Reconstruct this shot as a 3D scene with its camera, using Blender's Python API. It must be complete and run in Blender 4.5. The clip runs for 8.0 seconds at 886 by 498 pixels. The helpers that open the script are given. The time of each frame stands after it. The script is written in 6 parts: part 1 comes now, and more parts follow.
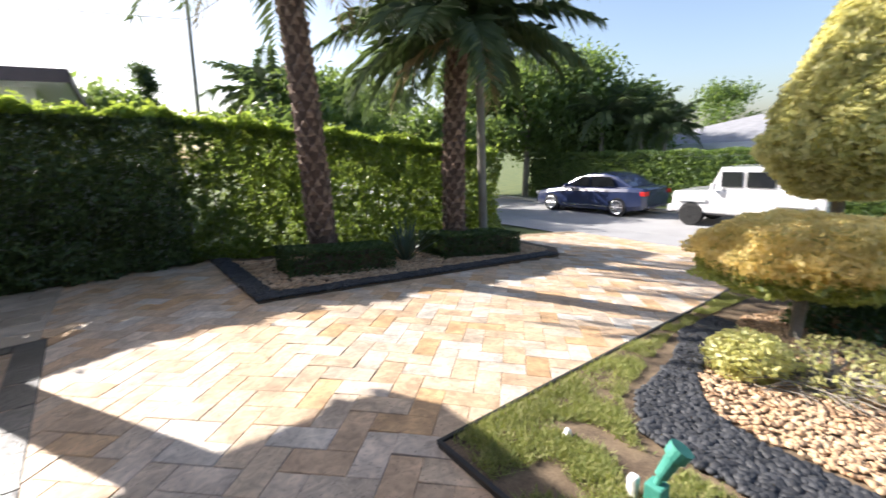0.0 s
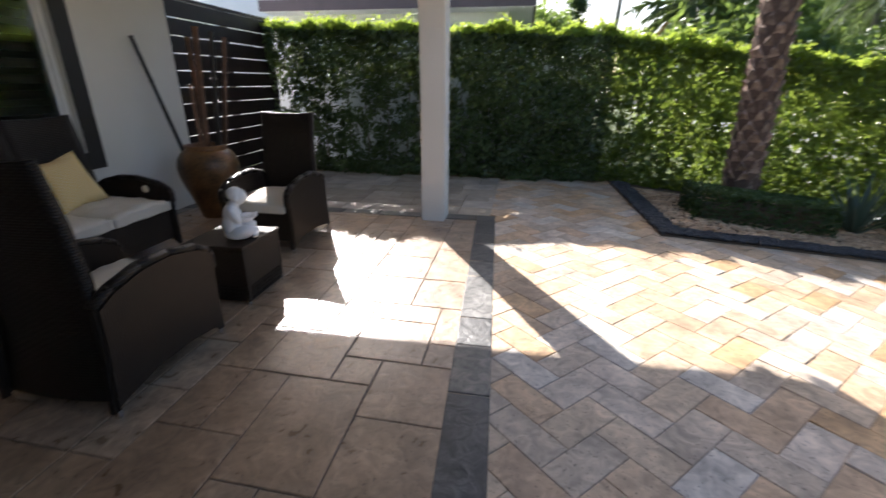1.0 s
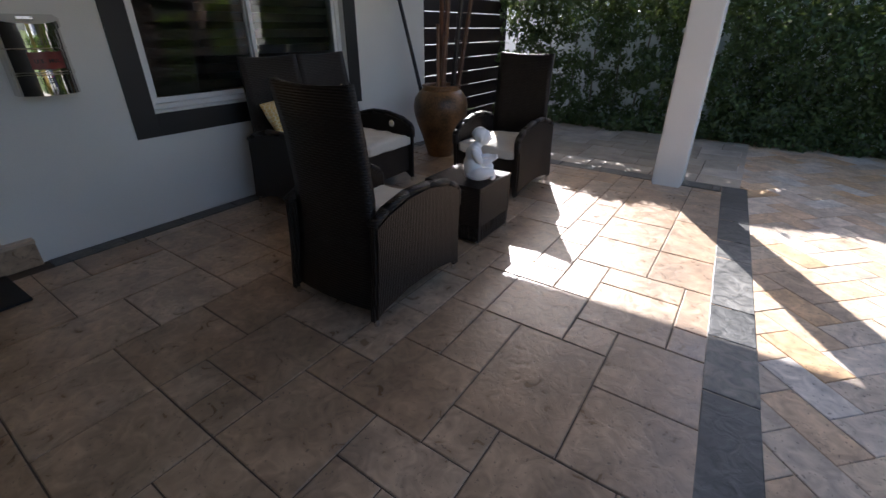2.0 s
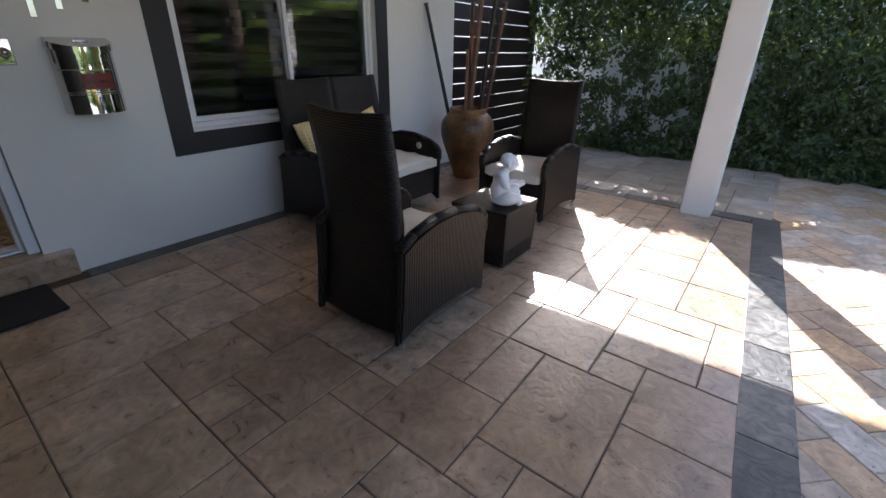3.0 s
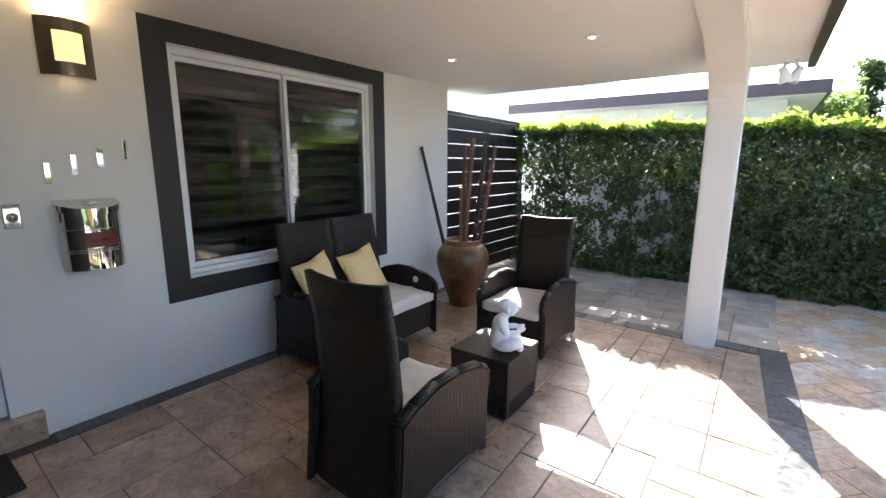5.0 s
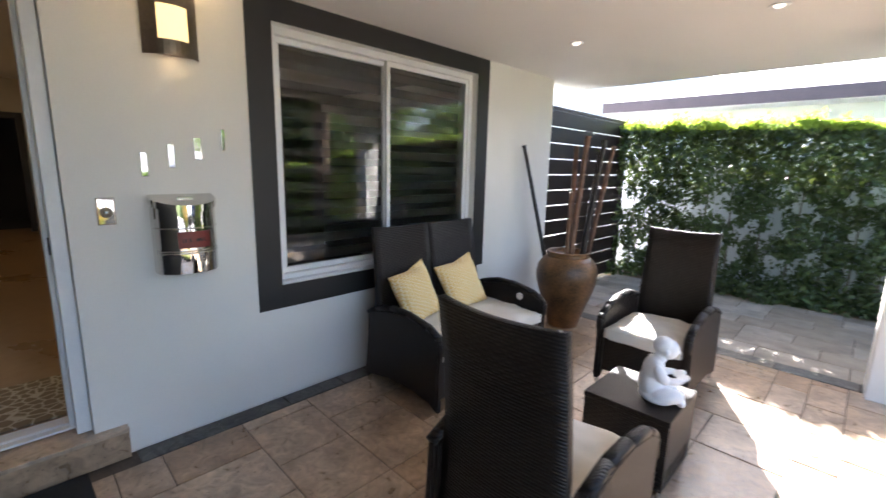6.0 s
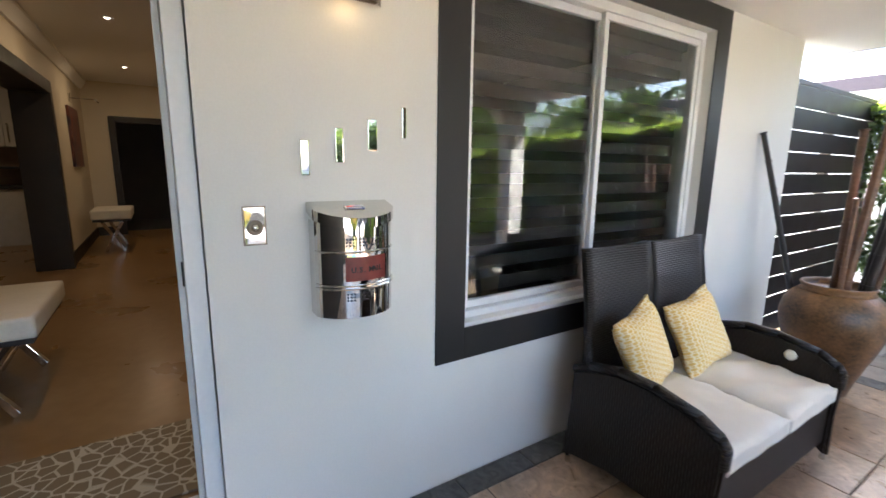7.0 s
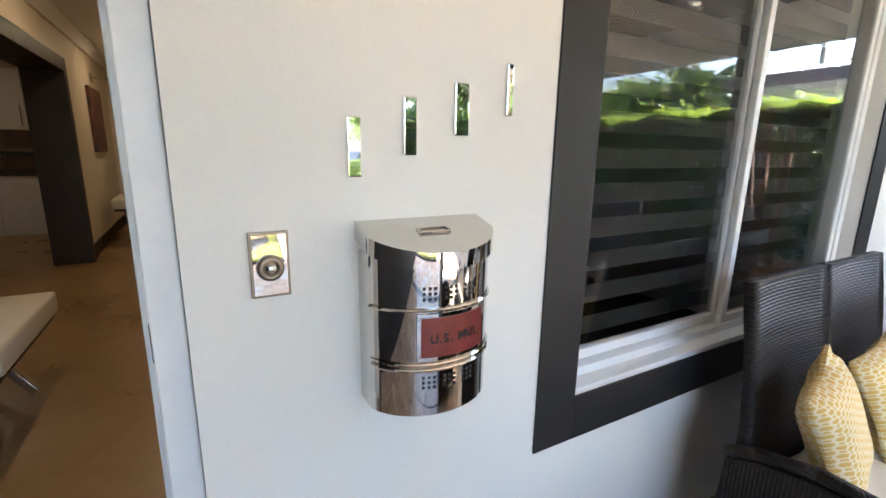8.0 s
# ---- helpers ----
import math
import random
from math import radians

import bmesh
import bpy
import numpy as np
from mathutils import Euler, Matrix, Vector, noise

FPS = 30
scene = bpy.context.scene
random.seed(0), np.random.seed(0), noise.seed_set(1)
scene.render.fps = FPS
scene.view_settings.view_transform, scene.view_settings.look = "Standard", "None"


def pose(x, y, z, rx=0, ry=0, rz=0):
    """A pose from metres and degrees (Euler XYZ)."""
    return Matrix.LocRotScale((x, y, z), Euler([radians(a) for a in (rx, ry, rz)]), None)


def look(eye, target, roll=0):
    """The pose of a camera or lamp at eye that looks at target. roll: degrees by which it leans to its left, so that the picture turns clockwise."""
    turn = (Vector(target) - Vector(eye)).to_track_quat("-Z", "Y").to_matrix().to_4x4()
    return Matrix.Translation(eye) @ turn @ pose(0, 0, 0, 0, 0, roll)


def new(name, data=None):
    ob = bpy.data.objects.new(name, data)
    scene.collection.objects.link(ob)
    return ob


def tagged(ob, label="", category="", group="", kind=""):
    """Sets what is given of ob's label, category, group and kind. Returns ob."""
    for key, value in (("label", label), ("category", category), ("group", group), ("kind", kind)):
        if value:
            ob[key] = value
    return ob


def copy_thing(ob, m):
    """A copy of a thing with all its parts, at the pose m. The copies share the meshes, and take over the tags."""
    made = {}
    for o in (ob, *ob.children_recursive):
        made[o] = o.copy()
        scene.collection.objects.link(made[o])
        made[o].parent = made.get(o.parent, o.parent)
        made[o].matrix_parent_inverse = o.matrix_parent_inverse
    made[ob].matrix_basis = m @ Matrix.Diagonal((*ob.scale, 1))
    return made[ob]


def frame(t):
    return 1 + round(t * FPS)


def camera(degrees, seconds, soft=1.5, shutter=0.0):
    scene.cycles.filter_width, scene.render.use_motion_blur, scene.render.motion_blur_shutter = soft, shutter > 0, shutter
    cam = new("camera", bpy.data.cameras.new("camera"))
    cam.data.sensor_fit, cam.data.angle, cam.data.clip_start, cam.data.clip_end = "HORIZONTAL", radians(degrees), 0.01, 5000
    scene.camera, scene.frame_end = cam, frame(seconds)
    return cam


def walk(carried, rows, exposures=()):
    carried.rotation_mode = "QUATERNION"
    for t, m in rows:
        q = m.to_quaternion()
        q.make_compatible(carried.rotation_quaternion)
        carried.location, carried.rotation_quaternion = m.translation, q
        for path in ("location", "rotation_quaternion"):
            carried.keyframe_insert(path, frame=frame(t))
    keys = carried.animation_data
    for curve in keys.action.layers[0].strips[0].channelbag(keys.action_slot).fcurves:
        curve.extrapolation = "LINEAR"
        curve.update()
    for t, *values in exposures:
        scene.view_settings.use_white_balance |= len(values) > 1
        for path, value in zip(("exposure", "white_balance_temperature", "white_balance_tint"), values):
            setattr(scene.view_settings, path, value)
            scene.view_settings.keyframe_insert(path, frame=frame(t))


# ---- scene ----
cam = camera(90.3, 8.0, shutter=0.2)
PATH = [
    (0, (-0.043, 0.32, 1.358), (1.087, 1.91, 0.917), -2.7),
    (0.5, (-0.251, 0.42, 1.362), (0.2, 2.296, 0.836), -0.6),
    (1, (-0.526, 0.426, 1.333), (-0.841, 2.27, 0.625), 0.3),
    (1.5, (-0.774, 0.416, 1.288), (-1.579, 2.036, 0.436), -0.1),
    (1.7, (-0.845, 0.42, 1.27), (-1.754, 1.958, 0.372), -0.5),
    (2.8, (-0.944, 0.404, 1.282), (-2.017, 1.85, 0.41), 1.1),
    (3, (-0.945, 0.408, 1.308), (-2.027, 1.871, 0.479), 1.0),
    (3.5, (-0.964, 0.41, 1.377), (-2.065, 1.922, 0.668), 1.2),
    (4, (-0.999, 0.416, 1.449), (-2.116, 1.973, 0.877), 1.3),
    (4.5, (-1.028, 0.436, 1.5), (-2.149, 2.03, 1.052), 0.8),
    (4.7, (-1.016, 0.455, 1.534), (-2.15, 2.05, 1.122), 0.3),
    (5.8, (-1.449, 0.62, 1.516), (-2.702, 2.143, 1.185), 1.3),
    (6, (-1.640, 0.644, 1.504), (-3.001, 2.062, 1.135), 1.4),
    (6.5, (-2.157, 0.688, 1.457), (-3.711, 1.891, 1.087), 0.9),
    (7, (-2.686, 0.783, 1.455), (-4.342, 1.842, 1.088), 0.8),
    (7.5, (-3.088, 0.921, 1.464), (-4.811, 1.854, 1.064), 0.6),
    (8, (-3.346, 0.924, 1.474), (-5.051, 1.875, 1.040), 1.0),
]
EXPOSURES = [(0.0, 1.30, 6350, 14), (0.5, 1.38, 6300, 14), (1.0, 1.46, 6200, 15), (1.5, 1.43, 6000, 16), (3.0, 2.12, 5850, 16), (3.5, 2.32, 5850, 16), (4.5, 2.60, 5900, 15),
             (6.0, 3.15, 5980, 15), (6.5, 3.46, 6050, 15), (7.0, 3.68, 6050, 15), (8.0, 4.03, 6080, 15)]
walk(cam, [(t, look(eye, target, roll)) for t, eye, target, roll in PATH], EXPOSURES)

# ---- light ----
SUN_EL = radians(33.0)
SUN_DIR = Vector((-0.485 * math.cos(SUN_EL), 0.875 * math.cos(SUN_EL), math.sin(SUN_EL)))
world = bpy.data.worlds.new("world")
scene.world = world
world.use_nodes = True
sky = world.node_tree.nodes.new("ShaderNodeTexSky")
sky.sky_type = 'NISHITA'
sky.sun_disc = False
sky.sun_elevation = SUN_EL
sky.sun_rotation = math.atan2(SUN_DIR.x, SUN_DIR.y)
sky.air_density, sky.dust_density, sky.ozone_density = 1.0, 2.3, 1.0
world.node_tree.links.new(sky.outputs[0], world.node_tree.nodes["Background"].inputs[0])
world.node_tree.nodes["Background"].inputs[1].default_value = 0.100
sun = new("sun", bpy.data.lights.new("sun", "SUN"))
sun.data.energy, sun.data.angle, sun.data.color = 5.6, radians(0.55), (1.0, 0.95, 0.87)
sun.matrix_world = look(SUN_DIR * 50, (0, 0, 0))


def lamp_at(name, place, watts, color, size=0.08, target=None):
    """A round lamp of the given size that shines from place towards target (straight down if none)."""
    ob = new(name, bpy.data.lights.new(name, "AREA"))
    ob.data.shape, ob.data.size, ob.data.energy, ob.data.color = 'DISK', size, watts, color
    ob.matrix_world = look(place, target or (place[0], place[1] + 0.001, place[2] - 1))
    return ob


# ---- materials ----
def mat(name):
    m = bpy.data.materials.new(name)
    m.use_nodes = True
    return m, m.node_tree.nodes, m.node_tree.links, m.node_tree.nodes["Principled BSDF"]


def surf(name, c1, c2, scale=4.0, rough=0.6, bump=0.2, metal=0.0, vary=0.0, hue=0.0, fine=60.0, island=False, spec=0.5, contrast=(0.35, 0.65), coat=0.0):
    """A surface whose colour wanders between two tones at two scales, with fine relief; vary: how far pieces differ in value."""
    m, n, l, p = mat(name)
    geo = n.new("ShaderNodeNewGeometry")
    big, small = n.new("ShaderNodeTexNoise"), n.new("ShaderNodeTexNoise")
    big.inputs["Scale"].default_value, big.inputs["Detail"].default_value = scale, 5
    small.inputs["Scale"].default_value, small.inputs["Detail"].default_value = fine, 4
    l.new(geo.outputs["Position"], big.inputs["Vector"])
    l.new(geo.outputs["Position"], small.inputs["Vector"])
    blend = n.new("ShaderNodeMix")
    blend.inputs[0].default_value = 0.35
    l.new(big.outputs[0], blend.inputs[2])
    l.new(small.outputs[0], blend.inputs[3])
    ramp = n.new("ShaderNodeValToRGB")
    ramp.color_ramp.elements[0].position, ramp.color_ramp.elements[1].position = contrast
    ramp.color_ramp.elements[0].color, ramp.color_ramp.elements[1].color = (*c1, 1), (*c2, 1)
    l.new(blend.outputs[0], ramp.inputs[0])
    out = ramp.outputs[0]
    if vary or hue:
        info = n.new("ShaderNodeObjectInfo")
        source = geo.outputs["Random Per Island"] if island else info.outputs["Random"]
        hsv = n.new("ShaderNodeHueSaturation")
        ran = n.new("ShaderNodeMapRange")
        ran.inputs["To Min"].default_value, ran.inputs["To Max"].default_value = 1 - vary, 1 + vary
        l.new(source, ran.inputs["Value"])
        l.new(ran.outputs[0], hsv.inputs["Value"])
        wob = n.new("ShaderNodeMath")
        wob.operation = 'MULTIPLY'
        wob.inputs[1].default_value = 7.31
        l.new(source, wob.inputs[0])
        fr = n.new("ShaderNodeMath")
        fr.operation = 'FRACT'
        l.new(wob.outputs[0], fr.inputs[0])
        rh = n.new("ShaderNodeMapRange")
        rh.inputs["To Min"].default_value, rh.inputs["To Max"].default_value = 0.5 - hue, 0.5 + hue
        l.new(fr.outputs[0], rh.inputs["Value"])
        l.new(rh.outputs[0], hsv.inputs["Hue"])
        l.new(out, hsv.inputs["Color"])
        out = hsv.outputs[0]
    l.new(out, p.inputs["Base Color"])
    rr = n.new("ShaderNodeMapRange")
    rr.inputs["To Min"].default_value, rr.inputs["To Max"].default_value = max(0.02, rough - 0.1), min(1, rough + (0.1 if rough > 0.1 else 0.03))
    l.new(big.outputs[0], rr.inputs["Value"])
    l.new(rr.outputs[0], p.inputs["Roughness"])
    p.inputs["Metallic"].default_value = metal
    p.inputs["Specular IOR Level"].default_value = spec
    p.inputs["Coat Weight"].default_value = coat
    if bump:
        b = n.new("ShaderNodeBump")
        b.inputs["Strength"].default_value, b.inputs["Distance"].default_value = bump, 0.01
        l.new(blend.outputs[0], b.inputs["Height"])
        l.new(b.outputs[0], p.inputs["Normal"])
    return m


def stone(name, tones, rough=0.5, pits=0.5, vary=0.12, spec=0.5):
    """Travertine: each piece takes one of the tones, with clouds, veins and pits of its own."""
    m, n, l, p = mat(name)
    geo, info = n.new("ShaderNodeNewGeometry"), n.new("ShaderNodeObjectInfo")
    add = n.new("ShaderNodeMath")
    l.new(info.outputs["Random"], add.inputs[0])
    l.new(geo.outputs["Random Per Island"], add.inputs[1])
    fr = n.new("ShaderNodeMath")
    fr.operation = 'FRACT'
    l.new(add.outputs[0], fr.inputs[0])
    pick = n.new("ShaderNodeValToRGB")
    cr = pick.color_ramp
    cr.interpolation = 'CONSTANT'
    cr.elements[0].color = (*tones[0], 1)
    cr.elements[1].position, cr.elements[1].color = 1 / len(tones), (*tones[1], 1)
    for k in range(2, len(tones)):
        e = cr.elements.new(k / len(tones))
        e.color = (*tones[k], 1)
    l.new(fr.outputs[0], pick.inputs[0])
    cloud, vein, pit = (n.new("ShaderNodeTexNoise") for _ in range(3))
    cloud.inputs["Scale"].default_value, cloud.inputs["Detail"].default_value = 5, 6
    vein.inputs["Scale"].default_value, vein.inputs["Detail"].default_value, vein.inputs["Distortion"].default_value = 13, 8, 1.5
    pit.inputs["Scale"].default_value, pit.inputs["Detail"].default_value = 70, 3
    shift = n.new("ShaderNodeVectorMath")
    shift.operation = 'ADD'
    l.new(geo.outputs["Position"], shift.inputs[0])
    l.new(pick.outputs[0], shift.inputs[1])
    for tex in (cloud, vein, pit):
        l.new(shift.outputs[0], tex.inputs["Vector"])
    v = n.new("ShaderNodeMath")
    v.operation = 'MULTIPLY_ADD'
    v.inputs[1].default_value, v.inputs[2].default_value = 1.3, 0.35
    l.new(cloud.outputs[0], v.inputs[0])
    v2 = n.new("ShaderNodeMapRange")
    v2.inputs["From Min"].default_value, v2.inputs["From Max"].default_value = 0.3, 0.7
    v2.inputs["To Min"].default_value, v2.inputs["To Max"].default_value = 1 - vary * 1.6, 1 + vary
    l.new(vein.outputs[0], v2.inputs["Value"])
    mul = n.new("ShaderNodeMath")
    mul.operation = 'MULTIPLY'
    l.new(v.outputs[0], mul.inputs[0])
    l.new(v2.outputs[0], mul.inputs[1])
    holes = n.new("ShaderNodeMapRange")
    holes.inputs["From Min"].default_value, holes.inputs["From Max"].default_value = 0.30, 0.36
    holes.inputs["To Min"].default_value = 1 - pits
    l.new(pit.outputs[0], holes.inputs["Value"])
    mul2 = n.new("ShaderNodeMath")
    mul2.operation = 'MULTIPLY'
    l.new(mul.outputs[0], mul2.inputs[0])
    l.new(holes.outputs[0], mul2.inputs[1])
    hsv = n.new("ShaderNodeHueSaturation")
    l.new(pick.outputs[0], hsv.inputs["Color"])
    l.new(mul2.outputs[0], hsv.inputs["Value"])
    l.new(hsv.outputs[0], p.inputs["Base Color"])
    rr = n.new("ShaderNodeMapRange")
    rr.inputs["To Min"].default_value, rr.inputs["To Max"].default_value = rough - 0.15, rough + 0.2
    l.new(vein.outputs[0], rr.inputs["Value"])
    l.new(rr.outputs[0], p.inputs["Roughness"])
    p.inputs["Specular IOR Level"].default_value = spec
    b = n.new("ShaderNodeBump")
    b.inputs["Strength"].default_value, b.inputs["Distance"].default_value = 0.35, 0.006
    l.new(mul2.outputs[0], b.inputs["Height"])
    l.new(b.outputs[0], p.inputs["Normal"])
    return m


def leaf_mat(name, c1, c2, glow, amount=0.45, rough=0.45):
    """Leaves that let light through; c1 to c2 from leaf to leaf, glow: the colour of the light that passes."""
    m, n, l, p = mat(name)
    geo = n.new("ShaderNodeNewGeometry")
    ramp = n.new("ShaderNodeValToRGB")
    ramp.color_ramp.elements[0].color, ramp.color_ramp.elements[1].color = (*c1, 1), (*c2, 1)
    l.new(geo.outputs["Random Per Island"], ramp.inputs[0])
    tone = n.new("ShaderNodeTexNoise")
    tone.inputs["Scale"].default_value = 1.3
    l.new(geo.outputs["Position"], tone.inputs["Vector"])
    mr = n.new("ShaderNodeMapRange")
    mr.inputs["From Min"].default_value, mr.inputs["From Max"].default_value = 0.3, 0.7
    mr.inputs["To Min"].default_value, mr.inputs["To Max"].default_value = 0.75, 1.2
    l.new(tone.outputs[0], mr.inputs["Value"])
    hsv = n.new("ShaderNodeHueSaturation")
    l.new(mr.outputs[0], hsv.inputs["Value"])
    l.new(ramp.outputs[0], hsv.inputs["Color"])
    l.new(hsv.outputs[0], p.inputs["Base Color"])
    p.inputs["Roughness"].default_value = rough
    tr = n.new("ShaderNodeBsdfTranslucent")
    tr.inputs[0].default_value = (*glow, 1)
    mix = n.new("ShaderNodeMixShader")
    mix.inputs[0].default_value = amount
    l.new(p.outputs[0], mix.inputs[1])
    l.new(tr.outputs[0], mix.inputs[2])
    l.new(mix.outputs[0], n["Material Output"].inputs[0])
    return m


def wicker(name, c1, c2, pitch=0.011, upright=False):
    """Woven flat strands: close ribs that a second, wider set lifts and lowers."""
    m, n, l, p = mat(name)
    co = n.new("ShaderNodeTexCoord")
    sep = n.new("ShaderNodeSeparateXYZ")
    l.new(co.outputs["Object"], sep.inputs[0])

    def math_node(op, a, b=None):
        x = n.new("ShaderNodeMath")
        x.operation = op
        for k, v in enumerate((a, b)):
            if v is None:
                continue
            if isinstance(v, (int, float)):
                x.inputs[k].default_value = v
            else:
                l.new(v, x.inputs[k])
        return x.outputs[0]
    geo = n.new("ShaderNodeNewGeometry")
    face = n.new("ShaderNodeSeparateXYZ")
    l.new(geo.outputs["Normal"], face.inputs[0])
    level = math_node('GREATER_THAN', math_node('ABSOLUTE', face.outputs[2]), 0.75)
    along = math_node('ADD', sep.outputs[0], sep.outputs[1])
    across = math_node('ADD', sep.outputs[2], math_node('MULTIPLY', level, math_node('SUBTRACT', sep.outputs[0], sep.outputs[1])))
    if upright:
        along, across = across, along
    k = math.pi / pitch
    sx = math_node('SINE', math_node('MULTIPLY', along, k * 0.5))
    sz = math_node('SINE', math_node('MULTIPLY', across, k))
    weave = math_node('MULTIPLY', sx, sz)
    rib = math_node('ABSOLUTE', sz)
    height = math_node('ADD', math_node('MULTIPLY', weave, 0.22), rib)
    mr = n.new("ShaderNodeMapRange")
    mr.inputs["From Min"].default_value, mr.inputs["From Max"].default_value = -0.2, 1.4
    l.new(height, mr.inputs["Value"])
    tex = n.new("ShaderNodeTexNoise")
    tex.inputs["Scale"].default_value = 22
    l.new(co.outputs["Object"], tex.inputs["Vector"])
    f = math_node('MULTIPLY', mr.outputs[0], math_node('ADD', tex.outputs[0], 0.45))
    ramp = n.new("ShaderNodeValToRGB")
    ramp.color_ramp.elements[0].color, ramp.color_ramp.elements[1].color = (*c1, 1), (*c2, 1)
    l.new(f, ramp.inputs[0])
    l.new(ramp.outputs[0], p.inputs["Base Color"])
    p.inputs["Roughness"].default_value = 0.40
    p.inputs["Specular IOR Level"].default_value = 0.30
    b = n.new("ShaderNodeBump")
    b.inputs["Strength"].default_value, b.inputs["Distance"].default_value = 0.9, 0.004
    l.new(mr.outputs[0], b.inputs["Height"])
    l.new(b.outputs[0], p.inputs["Normal"])
    return m


def ring_print(name, base, line, pitch):
    """Cloth printed with staggered pale rings."""
    m, n, l, p = mat(name)
    co = n.new("ShaderNodeTexCoord")
    flat = n.new("ShaderNodeVectorMath")
    flat.operation = 'MULTIPLY'
    flat.inputs[1].default_value = (1 / pitch, 0.62 / pitch, 0)
    l.new(co.outputs["Object"], flat.inputs[0])
    dist = []
    for off in (0.0, 0.5):
        add, fr, sub, ln = (n.new("ShaderNodeVectorMath") for _ in range(4))
        add.operation, fr.operation, sub.operation, ln.operation = 'ADD', 'FRACTION', 'SUBTRACT', 'LENGTH'
        add.inputs[1].default_value, sub.inputs[1].default_value = (off + 20, off + 20, 0), (0.5, 0.5, 0)
        l.new(flat.outputs[0], add.inputs[0])
        l.new(add.outputs[0], fr.inputs[0])
        l.new(fr.outputs[0], sub.inputs[0])
        l.new(sub.outputs[0], ln.inputs[0])
        dist.append(ln.outputs["Value"])
    near = n.new("ShaderNodeMath")
    near.operation = 'MINIMUM'
    l.new(dist[0], near.inputs[0])
    l.new(dist[1], near.inputs[1])
    r = n.new("ShaderNodeValToRGB")
    cr = r.color_ramp
    cr.elements[0].position, cr.elements[0].color = 0.23, (*base, 1)
    cr.elements[1].position, cr.elements[1].color = 0.27, (*line, 1)
    for pos, col in ((0.36, line), (0.40, base)):
        e = cr.elements.new(pos)
        e.color = (*col, 1)
    l.new(near.outputs[0], r.inputs[0])
    l.new(r.outputs[0], p.inputs["Base Color"])
    p.inputs["Roughness"].default_value = 0.85
    t = n.new("ShaderNodeTexNoise")
    t.inputs["Scale"].default_value = 300
    l.new(co.outputs["Object"], t.inputs["Vector"])
    b = n.new("ShaderNodeBump")
    b.inputs["Strength"].default_value, b.inputs["Distance"].default_value = 0.3, 0.002
    l.new(t.outputs[0], b.inputs["Height"])
    l.new(b.outputs[0], p.inputs["Normal"])
    return m


def patterned(name, base, line, scale, rough=0.85, width=0.06, stretch=(1, 1, 1)):
    """Cloth with a pale cell pattern printed on it."""
    m, n, l, p = mat(name)
    co = n.new("ShaderNodeTexCoord")
    mp = n.new("ShaderNodeMapping")
    mp.inputs["Scale"].default_value = stretch
    l.new(co.outputs["Object"], mp.inputs[0])
    v = n.new("ShaderNodeTexVoronoi")
    v.feature = 'DISTANCE_TO_EDGE'
    v.inputs["Scale"].default_value, v.inputs["Randomness"].default_value = scale, 0.15 if rough > 0.84 else 0.9
    l.new(mp.outputs[0], v.inputs["Vector"])
    r = n.new("ShaderNodeValToRGB")
    r.color_ramp.elements[0].position, r.color_ramp.elements[1].position = width, width * 1.7
    r.color_ramp.elements[0].color, r.color_ramp.elements[1].color = (*line, 1), (*base, 1)
    l.new(v.outputs[0], r.inputs[0])
    t = n.new("ShaderNodeTexNoise")
    t.inputs["Scale"].default_value = 300
    l.new(co.outputs["Object"], t.inputs["Vector"])
    l.new(r.outputs[0], p.inputs["Base Color"])
    p.inputs["Roughness"].default_value = rough
    b = n.new("ShaderNodeBump")
    b.inputs["Strength"].default_value, b.inputs["Distance"].default_value = 0.3, 0.002
    l.new(t.outputs[0], b.inputs["Height"])
    l.new(b.outputs[0], p.inputs["Normal"])
    return m


def glowing(name, color, strength):
    m, n, l, p = mat(name)
    p.inputs["Base Color"].default_value = (*color, 1)
    p.inputs["Emission Color"].default_value = (*color, 1)
    p.inputs["Emission Strength"].default_value = strength
    return m


M = {}
M["wall"] = surf("cream_stucco", (0.70, 0.69, 0.65), (0.76, 0.75, 0.71), 1.5, 0.75, 0.12, fine=140)
M["ceiling"] = surf("white_ceiling_paint", (0.86, 0.84, 0.80), (0.89, 0.87, 0.83), 1.2, 0.7, 0.05, fine=120)
M["charcoal"] = surf("charcoal_paint", (0.014, 0.013, 0.013), (0.022, 0.020, 0.020), 2, 0.5, 0.06, fine=150)
M["alu"] = surf("white_aluminium", (0.72, 0.73, 0.74), (0.79, 0.80, 0.80), 6, 0.4, 0.02)
M["tile"] = stone("porch_travertine", [(0.37, 0.255, 0.16), (0.42, 0.305, 0.205), (0.345, 0.232, 0.142), (0.445, 0.335, 0.235), (0.39, 0.275, 0.178)], 0.31, 0.45, 0.2, 0.75)
M["path"] = stone("walk_travertine", [(0.41, 0.35, 0.28), (0.35, 0.295, 0.23), (0.45, 0.395, 0.325), (0.31, 0.255, 0.19)], 0.45, 0.35, 0.10)
M["paver"] = stone("golden_travertine", [(0.54, 0.38, 0.24), (0.56, 0.43, 0.30), (0.53, 0.34, 0.18), (0.58, 0.48, 0.38), (0.54, 0.38, 0.245), (0.57, 0.51, 0.435), (0.54, 0.395, 0.265), (0.51, 0.41, 0.31)], 0.5, 0.55, 0.2)
M["slate"] = stone("grey_slate", [(0.088, 0.086, 0.078), (0.135, 0.13, 0.115), (0.075, 0.074, 0.068), (0.18, 0.165, 0.135)], 0.4, 0.3, 0.4)
